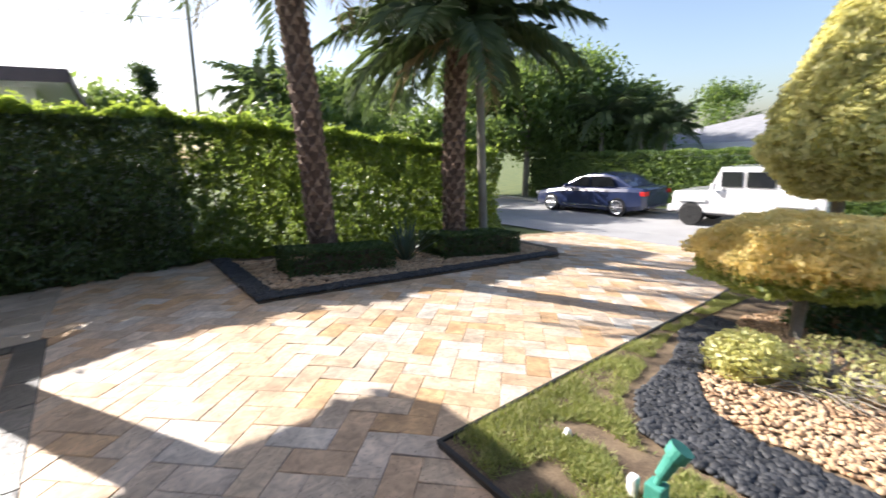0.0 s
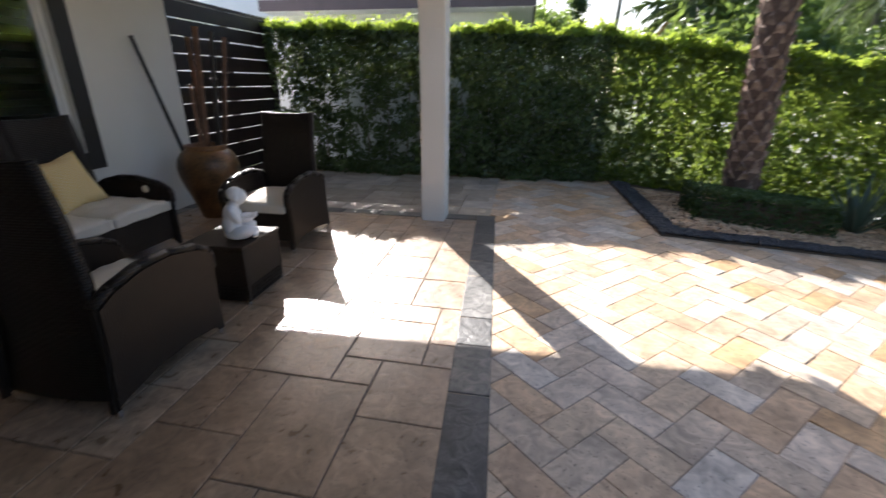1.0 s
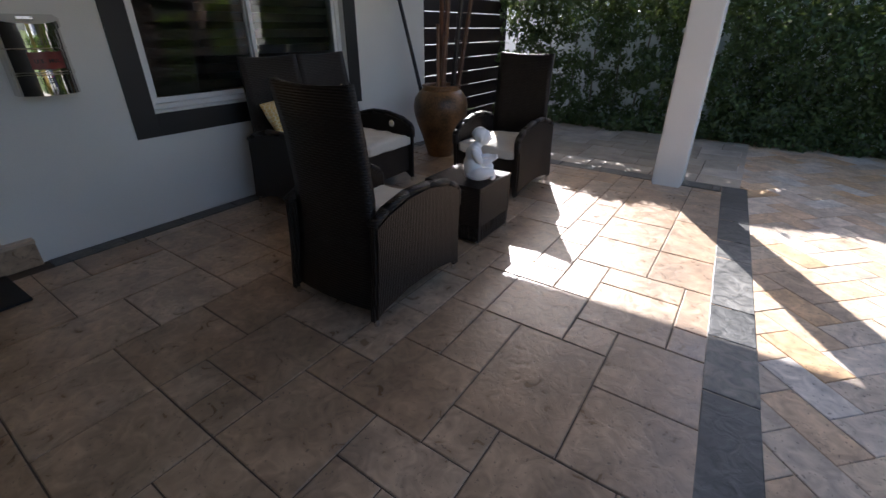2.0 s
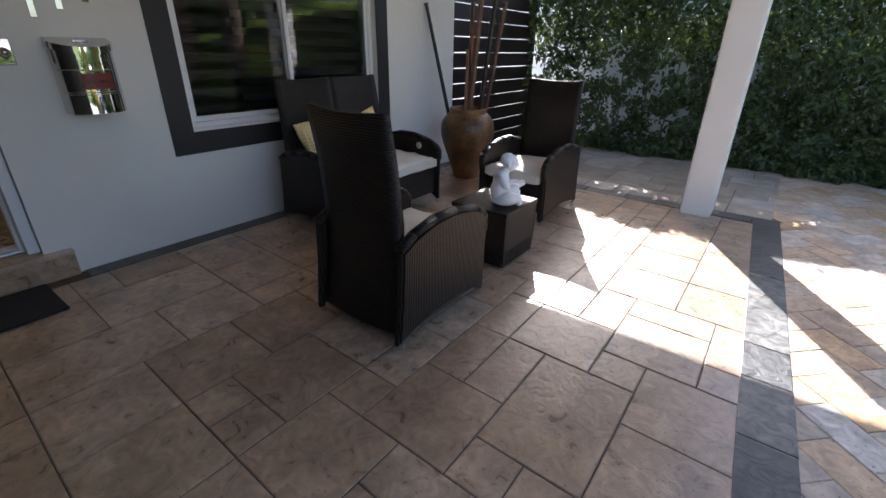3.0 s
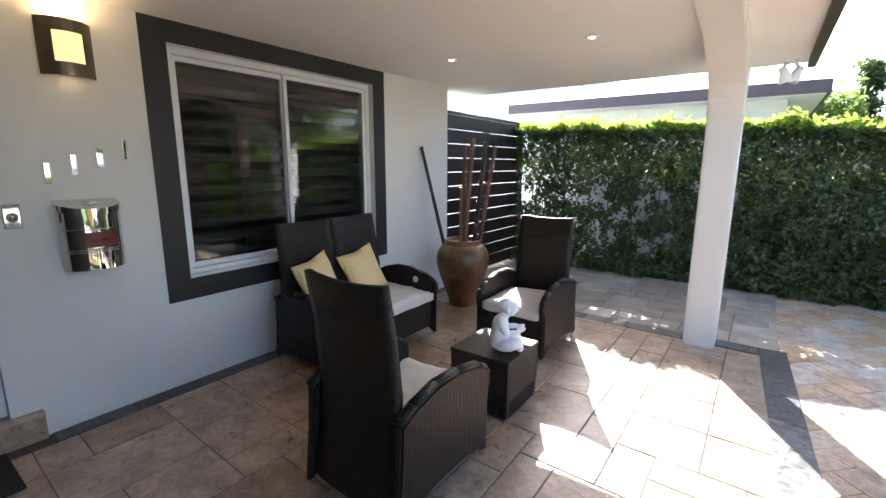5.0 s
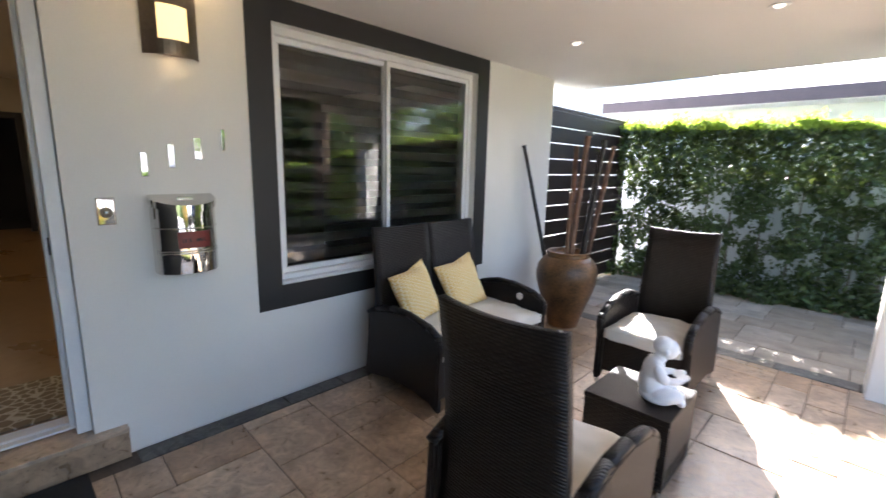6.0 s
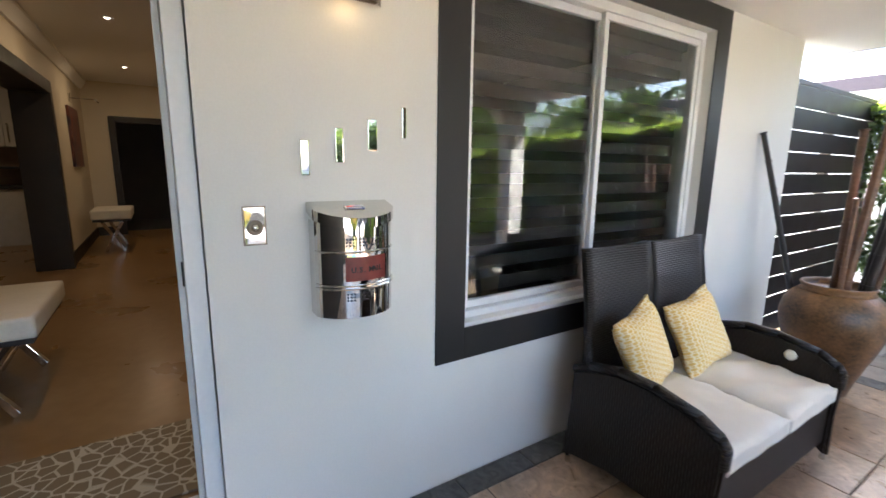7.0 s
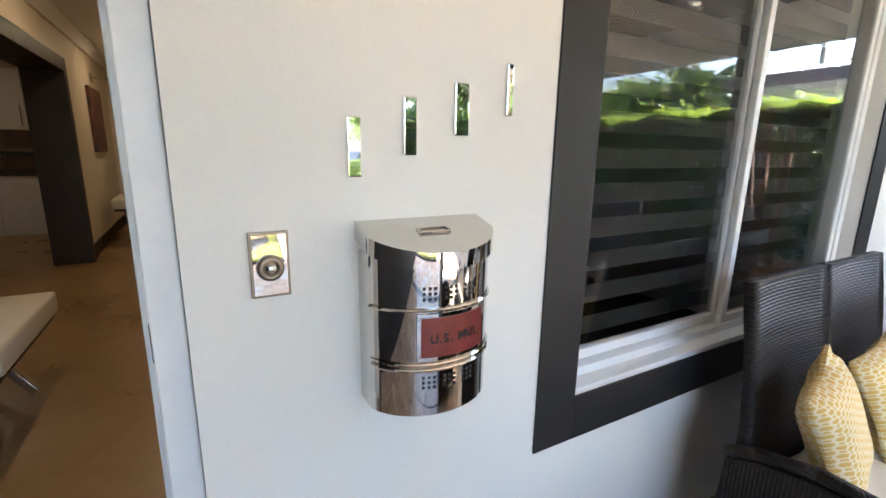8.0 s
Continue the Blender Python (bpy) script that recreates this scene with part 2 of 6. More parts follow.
M["sand"] = surf("tan_joint_sand", (0.24, 0.17, 0.10), (0.34, 0.25, 0.16), 9, 0.9, 0.4)
M["grout"] = surf("sand_joint", (0.075, 0.058, 0.042), (0.13, 0.10, 0.075), 9, 0.9, 0.4)
M["asphalt"] = surf("worn_asphalt", (0.27, 0.265, 0.26), (0.34, 0.335, 0.33), 1.2, 0.85, 0.5, fine=90)
M["concrete"] = surf("pale_concrete", (0.38, 0.36, 0.33), (0.48, 0.46, 0.42), 2, 0.85, 0.3)
M["soil"] = surf("dry_lawn_soil", (0.07, 0.045, 0.027), (0.215, 0.155, 0.092), 5.5, 0.95, 1.0, fine=75)
M["grass_far"] = surf("lawn_green", (0.05, 0.08, 0.02), (0.12, 0.14, 0.04), 2, 0.95, 0.8, fine=50)
M["wick"] = wicker("dark_wicker", (0.0014, 0.001, 0.0008), (0.036, 0.027, 0.021), 0.012)
M["wick_side"] = wicker("dark_upright_wicker", (0.0014, 0.001, 0.0008), (0.034, 0.024, 0.018), 0.012, True)
M["cushion"] = surf("cream_cushion_cloth", (0.66, 0.62, 0.54), (0.74, 0.70, 0.62), 6, 0.9, 0.3, fine=260)
M["pillow"] = ring_print("yellow_pillow_print", (0.72, 0.47, 0.13), (0.85, 0.74, 0.48), 0.028)
M["terracotta"] = surf("weathered_terracotta", (0.055, 0.034, 0.016), (0.30, 0.150, 0.060), 4.5, 0.42, 0.35, fine=60, contrast=(0.36, 0.66))
M["bamboo"] = surf("brown_bamboo", (0.075, 0.036, 0.021), (0.165, 0.085, 0.048), 9, 0.45, 0.2, vary=0.35)
M["bamboo_dark"] = surf("black_bamboo", (0.012, 0.010, 0.010), (0.03, 0.026, 0.024), 9, 0.4, 0.2)
M["plaster"] = surf("white_statue_plaster", (0.74, 0.75, 0.77), (0.82, 0.82, 0.83), 9, 0.5, 0.1)
M["chrome"] = surf("polished_steel", (0.60, 0.58, 0.54), (0.68, 0.66, 0.62), 5, 0.0, 0.0, metal=1.0)
M["nickel"] = surf("brushed_bronze_nickel", (0.20, 0.16, 0.12), (0.28, 0.23, 0.18), 8, 0.35, 0.05, metal=1.0)
M["red"] = surf("dark_red_enamel", (0.16, 0.025, 0.02), (0.22, 0.035, 0.028), 20, 0.35, 0.05)
M["ink"] = surf("black_ink", (0.012, 0.01, 0.01), (0.02, 0.015, 0.015), 20, 0.5, 0)
M["screen_wood"] = surf("espresso_stained_wood", (0.010, 0.006, 0.005), (0.028, 0.016, 0.012), 6, 0.5, 0.2, vary=0.2, spec=0.35, fine=80)
M["blind"] = surf("taupe_blind_cloth", (0.034, 0.027, 0.021), (0.046, 0.037, 0.029), 30, 0.9, 0.1)
# near-black colour that holds the shade of the unlit rooms
M["dark"] = surf("painted_room_shade", (0.05, 0.045, 0.04), (0.07, 0.06, 0.05), 2, 0.9, 0.0)
M["mat"] = surf("black_coir_mat", (0.010, 0.010, 0.010), (0.022, 0.021, 0.02), 12, 0.95, 0.9, fine=220)
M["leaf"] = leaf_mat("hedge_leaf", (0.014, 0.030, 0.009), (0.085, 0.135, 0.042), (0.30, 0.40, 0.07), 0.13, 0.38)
# lit copy of the hedge leaf: sun shining through is put into its colour
M["leaf_sunlit"] = leaf_mat("hedge_leaf_painted_sun", (0.020, 0.042, 0.010), (0.10, 0.16, 0.04), (0.40, 0.52, 0.08), 0.38, 0.35)
# young leaves, paled further to paint the sun on the hedge top
M["leaf_new_lit"] = leaf_mat("young_lit_hedge_leaf", (0.10, 0.19, 0.03), (0.24, 0.34, 0.06), (0.50, 0.62, 0.08), 0.42)
M["leaf_gold"] = leaf_mat("golden_leaf", (0.60, 0.47, 0.16), (0.95, 0.80, 0.40), (0.95, 0.80, 0.34), 0.62)
M["leaf_cone"] = leaf_mat("yellow_green_leaf", (0.32, 0.33, 0.11), (0.80, 0.74, 0.36), (0.85, 0.80, 0.34), 0.5)
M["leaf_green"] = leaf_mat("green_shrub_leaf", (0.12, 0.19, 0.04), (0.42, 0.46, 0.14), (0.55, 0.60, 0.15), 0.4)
M["leaf_lime"] = leaf_mat("lime_leaf", (0.36, 0.38, 0.14), (0.66, 0.62, 0.30), (0.75, 0.72, 0.25), 0.42)
M["leaf_box"] = leaf_mat("boxwood_leaf", (0.022, 0.05, 0.014), (0.05, 0.09, 0.025), (0.14, 0.22, 0.04), 0.25)
M["leaf_tree"] = leaf_mat("tree_leaf", (0.045, 0.085, 0.025), (0.11, 0.17, 0.055), (0.30, 0.42, 0.08), 0.35)
M["frond"] = leaf_mat("palm_frond", (0.04, 0.07, 0.03), (0.10, 0.14, 0.06), (0.22, 0.30, 0.10), 0.3)
M["frond_dry"] = leaf_mat("dry_palm_frond", (0.24, 0.20, 0.10), (0.34, 0.28, 0.15), (0.4, 0.33, 0.15), 0.3)
M["agave"] = leaf_mat("agave_leaf", (0.05, 0.085, 0.06), (0.09, 0.13, 0.09), (0.1, 0.15, 0.06), 0.1)
M["grass"] = leaf_mat("grass_blade", (0.14, 0.20, 0.045), (0.46, 0.43, 0.18), (0.3, 0.33, 0.06), 0.35, 0.7)
M["bark"] = surf("palm_bark", (0.10, 0.06, 0.042), (0.33, 0.235, 0.17), 14, 0.9, 0.8, fine=60, vary=0.32, island=True)
M["bark_dark"] = surf("dark_palm_fibre", (0.06, 0.036, 0.024), (0.13, 0.08, 0.055), 20, 0.95, 0.6)
M["bark2"] = surf("grey_bark", (0.16, 0.14, 0.11), (0.27, 0.24, 0.20), 6, 0.9, 0.6)
M["lava"] = surf("black_lava_rock", (0.016, 0.017, 0.02), (0.045, 0.047, 0.052), 8, 0.65, 0.5, vary=0.3, island=True)
M["pebble"] = surf("tan_pebble", (0.38, 0.22, 0.11), (0.58, 0.42, 0.27), 7, 0.7, 0.3, vary=0.3, island=True)
M["mulch"] = surf("brown_mulch", (0.07, 0.048, 0.03), (0.14, 0.095, 0.06), 9, 0.95, 0.9, fine=50)
M["white_stone"] = surf("white_stone", (0.7, 0.68, 0.64), (0.8, 0.78, 0.75), 9, 0.7, 0.2)
M["green_metal"] = surf("weathered_green_paint", (0.03, 0.20, 0.15), (0.07, 0.30, 0.23), 12, 0.55, 0.15)
M["fascia"] = surf("dark_brown_fascia", (0.035, 0.026, 0.024), (0.055, 0.042, 0.04), 3, 0.55, 0.1)
M["fascia_pale"] = surf("plum_brown_fascia", (0.07, 0.05, 0.055), (0.095, 0.07, 0.075), 3, 0.55, 0.1)
M["roof_tile"] = surf("pale_roof_tile", (0.44, 0.44, 0.45), (0.56, 0.55, 0.55), 3, 0.8, 0.3)
M["roof_grey"] = surf("grey_roof_tile", (0.20, 0.20, 0.21), (0.29, 0.29, 0.30), 3, 0.8, 0.3)
M["neighbour"] = surf("pale_green_stucco", (0.56, 0.58, 0.48), (0.64, 0.65, 0.55), 1.5, 0.8, 0.15, fine=90)
M["white_wall"] = surf("white_stucco", (0.72, 0.74, 0.78), (0.80, 0.81, 0.83), 1.5, 0.8, 0.15, fine=90)
M["car_blue"] = surf("navy_car_paint", (0.015, 0.022, 0.06), (0.02, 0.03, 0.075), 2, 0.22, 0.0, coat=1.0)
M["car_white"] = surf("white_car_paint", (0.62, 0.62, 0.62), (0.67, 0.67, 0.67), 2, 0.3, 0.0, coat=1.0)
M["tyre"] = surf("black_rubber", (0.012, 0.012, 0.012), (0.022, 0.022, 0.022), 9, 0.85, 0.2)
M["rim"] = surf("alloy_rim", (0.45, 0.45, 0.46), (0.55, 0.55, 0.56), 6, 0.3, 0, metal=1.0)
M["tint"] = surf("tinted_car_glass", (0.012, 0.014, 0.016), (0.02, 0.022, 0.026), 3, 0.06, 0)
M["tail"] = surf("red_lamp_lens", (0.35, 0.015, 0.015), (0.42, 0.02, 0.02), 9, 0.2, 0)
M["hall_wall"] = surf("warm_hall_paint", (0.66, 0.58, 0.44), (0.72, 0.64, 0.50), 1, 0.6, 0.04)
M["hall_floor"] = surf("tan_polished_marble", (0.25, 0.145, 0.055), (0.34, 0.215, 0.10), 1.6, 0.3, 0.05, fine=12)
M["hall_trim"] = surf("black_brown_trim", (0.016, 0.012, 0.010), (0.028, 0.02, 0.017), 4, 0.45, 0.1)
M["leather"] = surf("white_bench_leather", (0.62, 0.58, 0.50), (0.70, 0.66, 0.58), 8, 0.5, 0.15)
M["rug"] = patterned("leaf_rug", (0.23, 0.18, 0.11), (0.55, 0.50, 0.38), 16, 0.8, 0.05)
M["painting"] = surf("dark_red_painting", (0.04, 0.02, 0.03), (0.30, 0.09, 0.05), 7, 0.4, 0.1, contrast=(0.4, 0.7))
M["cabinet"] = surf("kitchen_cabinet_wood", (0.20, 0.12, 0.07), (0.28, 0.18, 0.11), 5, 0.4, 0.05)
M["lamp_glass"] = glowing("lit_frosted_glass", (1.0, 0.70, 0.27), 0.2)
M["spot_glow"] = glowing("lit_spot", (1.0, 0.85, 0.6), 0.35)
M["pole"] = surf("weathered_pole_wood", (0.17, 0.155, 0.13), (0.27, 0.25, 0.21), 5, 0.9, 0.3)
M["cable"] = surf("black_cable", (0.02, 0.02, 0.02), (0.03, 0.03, 0.03), 5, 0.7, 0)
glass, gn, gl, gp = mat("window_glass")
gp.inputs["Base Color"].default_value = (0.86, 0.88, 0.87, 1)
gp.inputs["Roughness"].default_value = 0.01
gp.inputs["Transmission Weight"].default_value = 1.0
gp.inputs["IOR"].default_value = 1.52
M["glass"] = glass


# ---- building helpers ----
def mesh_of(name, bm, material, smooth=False):
    me = bpy.data.meshes.new(name)
    bm.normal_update()
    bm.to_mesh(me)
    bm.free()
    if smooth:
        me.polygons.foreach_set("use_smooth", [True] * len(me.polygons))
    me.materials.append(M[material])
    return me


def part(name, bm, material, parent=None, label="", smooth=False):
    """Links a bmesh as one mesh object, under parent where there is one."""
    ob = new(name, mesh_of(name, bm, material, smooth))
    ob.parent = parent
    if label:
        ob["label"] = label
    return ob


def thing(name, label, category, group="", kind="", at=(0, 0, 0), turn=0.0):
    ob = new(name)
    ob.matrix_basis = pose(*at, 0, 0, turn)
    ob.empty_display_size = 0.1
    return tagged(ob, label, category, group, kind)


def box(bm, x0, x1, y0, y1, z0, z1, bevel=0.0):
    made = bmesh.ops.create_cube(bm, size=1)
    bmesh.ops.scale(bm, vec=(x1 - x0, y1 - y0, z1 - z0), verts=made["verts"])
    bmesh.ops.translate(bm, vec=((x0 + x1) / 2, (y0 + y1) / 2, (z0 + z1) / 2), verts=made["verts"])
    if bevel:
        edges = list({e for v in made["verts"] for e in v.link_edges})
        bmesh.ops.bevel(bm, geom=edges, offset=bevel, segments=2, affect='EDGES', profile=0.6)
    return bm


def boxes(*rows, bevel=0.0):
    bm = bmesh.new()
    for r in rows:
        box(bm, *r, bevel=bevel)
    return bm


def extrude_profile(points, axis, a, b):
    """A prism: a closed outline in the plane across axis, from a to b along it. Outline points are (u, v) with v up."""
    bm = bmesh.new()
    rings = []
    for d in (a, b):
        rings.append([bm.verts.new((d, u, v) if axis == 'x' else (u, d, v) if axis == 'y' else (u, v, d)) for u, v in points])
    n = len(points)
    for k in range(n):
        bm.faces.new((rings[0][k], rings[0][(k + 1) % n], rings[1][(k + 1) % n], rings[1][k]))
    bm.faces.new(rings[0])
    bm.faces.new(rings[1])
    bmesh.ops.recalc_face_normals(bm, faces=bm.faces)
    return bm


def lathe(profile, steps=40):
    """A turned body from (radius, height) pairs, bottom to top."""
    bm = bmesh.new()
    rings = [[bm.verts.new((r * math.cos(2 * math.pi * k / steps), r * math.sin(2 * math.pi * k / steps), z)) for k in range(steps)] for r, z in profile]
    for lo, hi in zip(rings, rings[1:]):
        for k in range(steps):
            bm.faces.new((lo[k], lo[(k + 1) % steps], hi[(k + 1) % steps], hi[k]))
    bm.faces.new(rings[0])
    bm.faces.new(rings[-1])
    bmesh.ops.recalc_face_normals(bm, faces=bm.faces)
    return bm


def tube(bm, a, b, r0, r1=None, sides=10):
    """A tapered round bar from a to b."""
    a, b = Vector(a), Vector(b)
    r1 = r0 if r1 is None else r1
    q = (b - a).to_track_quat('Z', 'Y')
    rings = []
    for c, r in ((a, r0), (b, r1)):
        rings.append([bm.verts.new(c + q @ Vector((r * math.cos(2 * math.pi * k / sides), r * math.sin(2 * math.pi * k / sides), 0))) for k in range(sides)])
    for k in range(sides):
        bm.faces.new((rings[0][k], rings[0][(k + 1) % sides], rings[1][(k + 1) % sides], rings[1][k]))
    bm.faces.new(rings[0][::-1])
    bm.faces.new(rings[1])
    return bm


def raw(name, verts, faces, material, parent=None, smooth=False):
    me = bpy.data.meshes.new(name)
    me.from_pydata(verts, [], faces)
    if smooth:
        me.polygons.foreach_set("use_smooth", [True] * len(me.polygons))
    me.materials.append(M[material])
    ob = new(name, me)
    ob.parent = parent
    return ob


rng = np.random.default_rng(7)


def leaves(name, pts, size, material, parent=None, aspect=0.5, up=0.35, out=None, outw=0.8):
    """One mesh of small folded leaves at pts (n x 3). out: directions that the leaves tend to face."""
    n = len(pts)
    nrm = rng.normal(size=(n, 3))
    nrm[:, 2] += up
    if out is not None:
        nrm += out * outw
    nrm /= np.linalg.norm(nrm, axis=1)[:, None]
    a = np.cross(nrm, rng.normal(size=(n, 3)))
    a /= np.linalg.norm(a, axis=1)[:, None]
    b = np.cross(nrm, a)
    s = (size * rng.uniform(0.6, 1.25, n))[:, None]
    fold = nrm * s * 0.18
    v = np.stack([pts - a * s, pts + b * s * aspect + fold, pts + a * s * 1.1, pts - b * s * aspect + fold], 1).reshape(-1, 3)
    base = np.arange(n) * 4
    tri = np.stack([np.stack([base, base + 1, base + 2], 1), np.stack([base, base + 2, base + 3], 1)], 1).reshape(-1, 3)
    return raw(name, v.tolist(), tri.tolist(), material, parent)


def rocks(name, pts, size, material, parent=None, flat=0.6, bits=1):
    """Many small rounded stones in one mesh, each a squashed, uneven octahedron split once."""
    bm = bmesh.new()
    bmesh.ops.create_icosphere(bm, subdivisions=bits, radius=1)
    bm.verts.ensure_lookup_table()
    base = np.array([v.co[:] for v in bm.verts])
    fs = np.array([[v.index for v in f.verts] for f in bm.faces])
    bm.free()
    n, k = len(pts), len(base)
    s = size * rng.uniform(0.55, 1.3, (n, 1, 1)) * np.stack([rng.uniform(0.8, 1.4, n), rng.uniform(0.6, 1.0, n), np.full(n, flat)], 1)[:, None, :]
    ang = rng.uniform(0, 6.283, n)
    c, sn = np.cos(ang)[:, None], np.sin(ang)[:, None]
    v = base[None] * s * rng.uniform(0.85, 1.15, (n, k, 1))
    x, y = v[..., 0] * c - v[..., 1] * sn, v[..., 0] * sn + v[..., 1] * c
    v = np.stack([x, y, v[..., 2]], -1) + pts[:, None, :]
    f = (fs[None] + (np.arange(n) * k)[:, None, None]).reshape(-1, 3)
    return raw(name, v.reshape(-1, 3).tolist(), f.tolist(), material, parent, True)


def gz(x):
    """The ground's height: level by the house, falling towards the street, level again there."""
    return 0.0 if x < 0.9 else -0.1 * (min(x, 11.0) - 0.9)


def slope_sheet(name, material, x0, x1, y0, y1, lift, label, category="ground"):
    xs = sorted({x0, x1} | {x for x in (0.9, 11.0) if x0 < x < x1})
    verts = [(x, y, gz(x) + lift) for x in xs for y in (y0, y1)]
    faces = [(2 * k, 2 * k + 2, 2 * k + 3, 2 * k + 1) for k in range(len(xs) - 1)]
    return tagged(raw(name, verts, faces, material), label, category, kind="structure")


def inside(x, y, poly):
    ok, j = False, len(poly) - 1
    for i in range(len(poly)):
        (xi, yi), (xj, yj) = poly[i], poly[j]
        if (yi > y) != (yj > y) and x < (xj - xi) * (y - yi) / (yj - yi) + xi:
            ok = not ok
        j = i
    return ok


def raised_bed(name, poly, lift, material, label, category):
    """A low planted area with a rim, on the sloping ground."""
    bm = bmesh.new()
    top = [bm.verts.new((x, y, gz(x) + lift)) for x, y in poly]
    low = [bm.verts.new((x, y, gz(x) - 0.08)) for x, y in poly]
    face = bm.faces.new(top)
    n = len(poly)
    for k in range(n):
        bm.faces.new((top[k], low[k], low[(k + 1) % n], top[(k + 1) % n]))
    bmesh.ops.recalc_face_normals(bm, faces=bm.faces)
    bmesh.ops.triangulate(bm, faces=[face])
    return tagged(part(name, bm, material), label, category, kind="structure")

# ---- ground, road, drive ----
far_ground = slope_sheet("ground", "grass_far", -400, 400, -400, 400, -0.09, "green lawn and soil reaching to the horizon")
road = slope_sheet("road", "asphalt", 8.7, 14.6, -120, 160, -0.05, "sun-bleached grey asphalt street", "road")
drive_bed = slope_sheet("driveway", "sand", -4.6, 9.0, -5.0, 7.4, -0.013, "golden travertine driveway in herringbone pavers", "driveway")
kerb = tagged(part("kerb", boxes((14.6, 14.85, -120, 160, -1.2, -0.96), bevel=0.02), "concrete"), "pale concrete kerb along the street", "kerb", kind="structure")

porch_base = tagged(part("porch_base", boxes((-4.22, -0.9, -5.0, 6.98, -0.06, -0.0055)), "grout"), "brown mortar bed under the porch tiles", "floor", kind="structure")
LAWN = [(0.98, -5.0), (0.98, 1.84), (2.05, 1.98), (4.79, 2.32), (8.6, 2.9), (8.6, -5.0)]
BED = [(0.76, 7.3), (0.82, 4.60), (5.75, 5.08), (6.3, 5.6), (6.3, 7.3)]
lawn = raised_bed("lawn", LAWN, 0.012, "soil", "patchy dry lawn with bare soil beside the driveway", "lawn")
planting = raised_bed("planting_bed", BED, 0.02, "mulch", "mulched planting bed edged with black lava rock", "planting bed")

# ---- the house front ----
WX = -4.22
front = boxes(
    (WX - 0.22, WX, -5.0, -0.15, -0.05, 2.95),
    (WX - 0.22, WX, -0.15, 0.885, 2.25, 2.95),
    (WX - 0.22, WX, -0.15, 0.885, -0.05, 0.16),
    (WX - 0.22, WX, 0.885, 1.885, -0.05, 2.95),
    (WX - 0.22, WX, 1.885, 3.715, -0.05, 0.75),
    (WX - 0.22, WX, 1.885, 3.715, 2.29, 2.95),
    (WX - 0.22, WX, 3.715, 4.97, -0.05, 2.95))
wall_front = tagged(part("wall_front", front, "wall"), "smooth cream stucco front wall of the house", "wall", kind="structure")
wall_end = tagged(part("wall_end", boxes((-14.0, WX - 0.22, 4.75, 4.97, -0.05, 2.95)), "wall"), "cream stucco side wall of the house", "wall", kind="structure")
# unseen wall, added and coloured dark to cut southern light on the porch
added_wall_south = tagged(part("added_wall_south", boxes((WX, 0.95, -0.95, -0.75, -0.05, 2.95)), "charcoal"), "charcoal wall added out of view to block light from the south", "wall", kind="structure")
ceiling_bm = boxes((WX, -0.86, -0.75, 5.69, 2.43, 2.62), (-4.8, WX, 4.97, 5.69, 2.43, 2.62))
ceiling = tagged(part("ceiling", ceiling_bm, "ceiling"), "smooth white porch ceiling with recessed lights", "ceiling", kind="structure")
fascia = tagged(part("fascia", boxes((-0.86, -0.80, -0.75, 5.75, 2.39, 2.66), (-4.8, -0.86, 5.69, 5.75, 2.436, 2.66)), "fascia"), "dark brown painted roof fascia along the eave", "fascia", kind="structure")
roof_bm = bmesh.new()
rv = [roof_bm.verts.new(c) for c in ((-0.78, -5, 2.63), (-0.78, 5.78, 2.63), (-14, 5.78, 2.63), (-14, -5, 2.63), (-4.6, 1.9, 3.6), (-14, 1.9, 3.6), (-4.6, -5, 3.6))]
for idx in ((0, 1, 4, 6), (1, 2, 5, 4), (6, 4, 5), (6, 5, 3)):
    try:
        roof_bm.faces.new([rv[i] for i in idx])
    except ValueError:
        pass
roof = tagged(part("roof", roof_bm, "roof_tile"), "pale tiled roof of the house", "roof", kind="structure")

# tapering column whose south face curves over into a long beam under the ceiling
outline = [(0.12, 0.0), (0.12, 2.43), (-5.56, 2.43), (-5.56, 2.40), (-1.3, 2.40), (-1.0, 2.37), (-0.75, 2.32), (-0.55, 2.26), (-0.40, 2.20), (-0.29, 2.13), (-0.21, 2.04), (-0.165, 1.93), (-0.14, 1.78), (-0.125, 1.2), (-0.12, 0.0)]
col_bm = extrude_profile(outline, 'x', -0.12, 0.12)
bmesh.ops.bevel(col_bm, geom=[e for e in col_bm.edges if abs(e.verts[0].co.x - e.verts[1].co.x) < 1e-5 and min(e.verts[0].co.z, e.verts[1].co.z) < 2.42], offset=0.010, segments=2, affect='EDGES')
column = tagged(part("column", col_bm, "wall"), "cream stucco porch column curving into a beam", "column", kind="structure")
column.location = (-1.36, 4.81, 0.0)

# window: dark flat trim, white sliding frame, two panes, banded blind
trim = tagged(part("window_trim", boxes(
    (WX + 0.001, WX + 0.008, 1.728, 1.880, 0.598, 2.425), (WX + 0.001, WX + 0.008, 3.716, 3.868, 0.598, 2.425),
    (WX + 0.001, WX + 0.008, 1.880, 3.716, 0.598, 0.746), (WX + 0.001, WX + 0.008, 1.880, 3.716, 2.288, 2.425), bevel=0.002), "charcoal"),
    "flat charcoal painted trim round the window", "window trim", kind="structure")
window = thing("window_1", "white aluminium sliding window with two dark panes", "window", kind="structure", at=(WX - 0.045, 2.8, 0.75))
y0, y1 = 1.886 - 2.8, 3.714 - 2.8


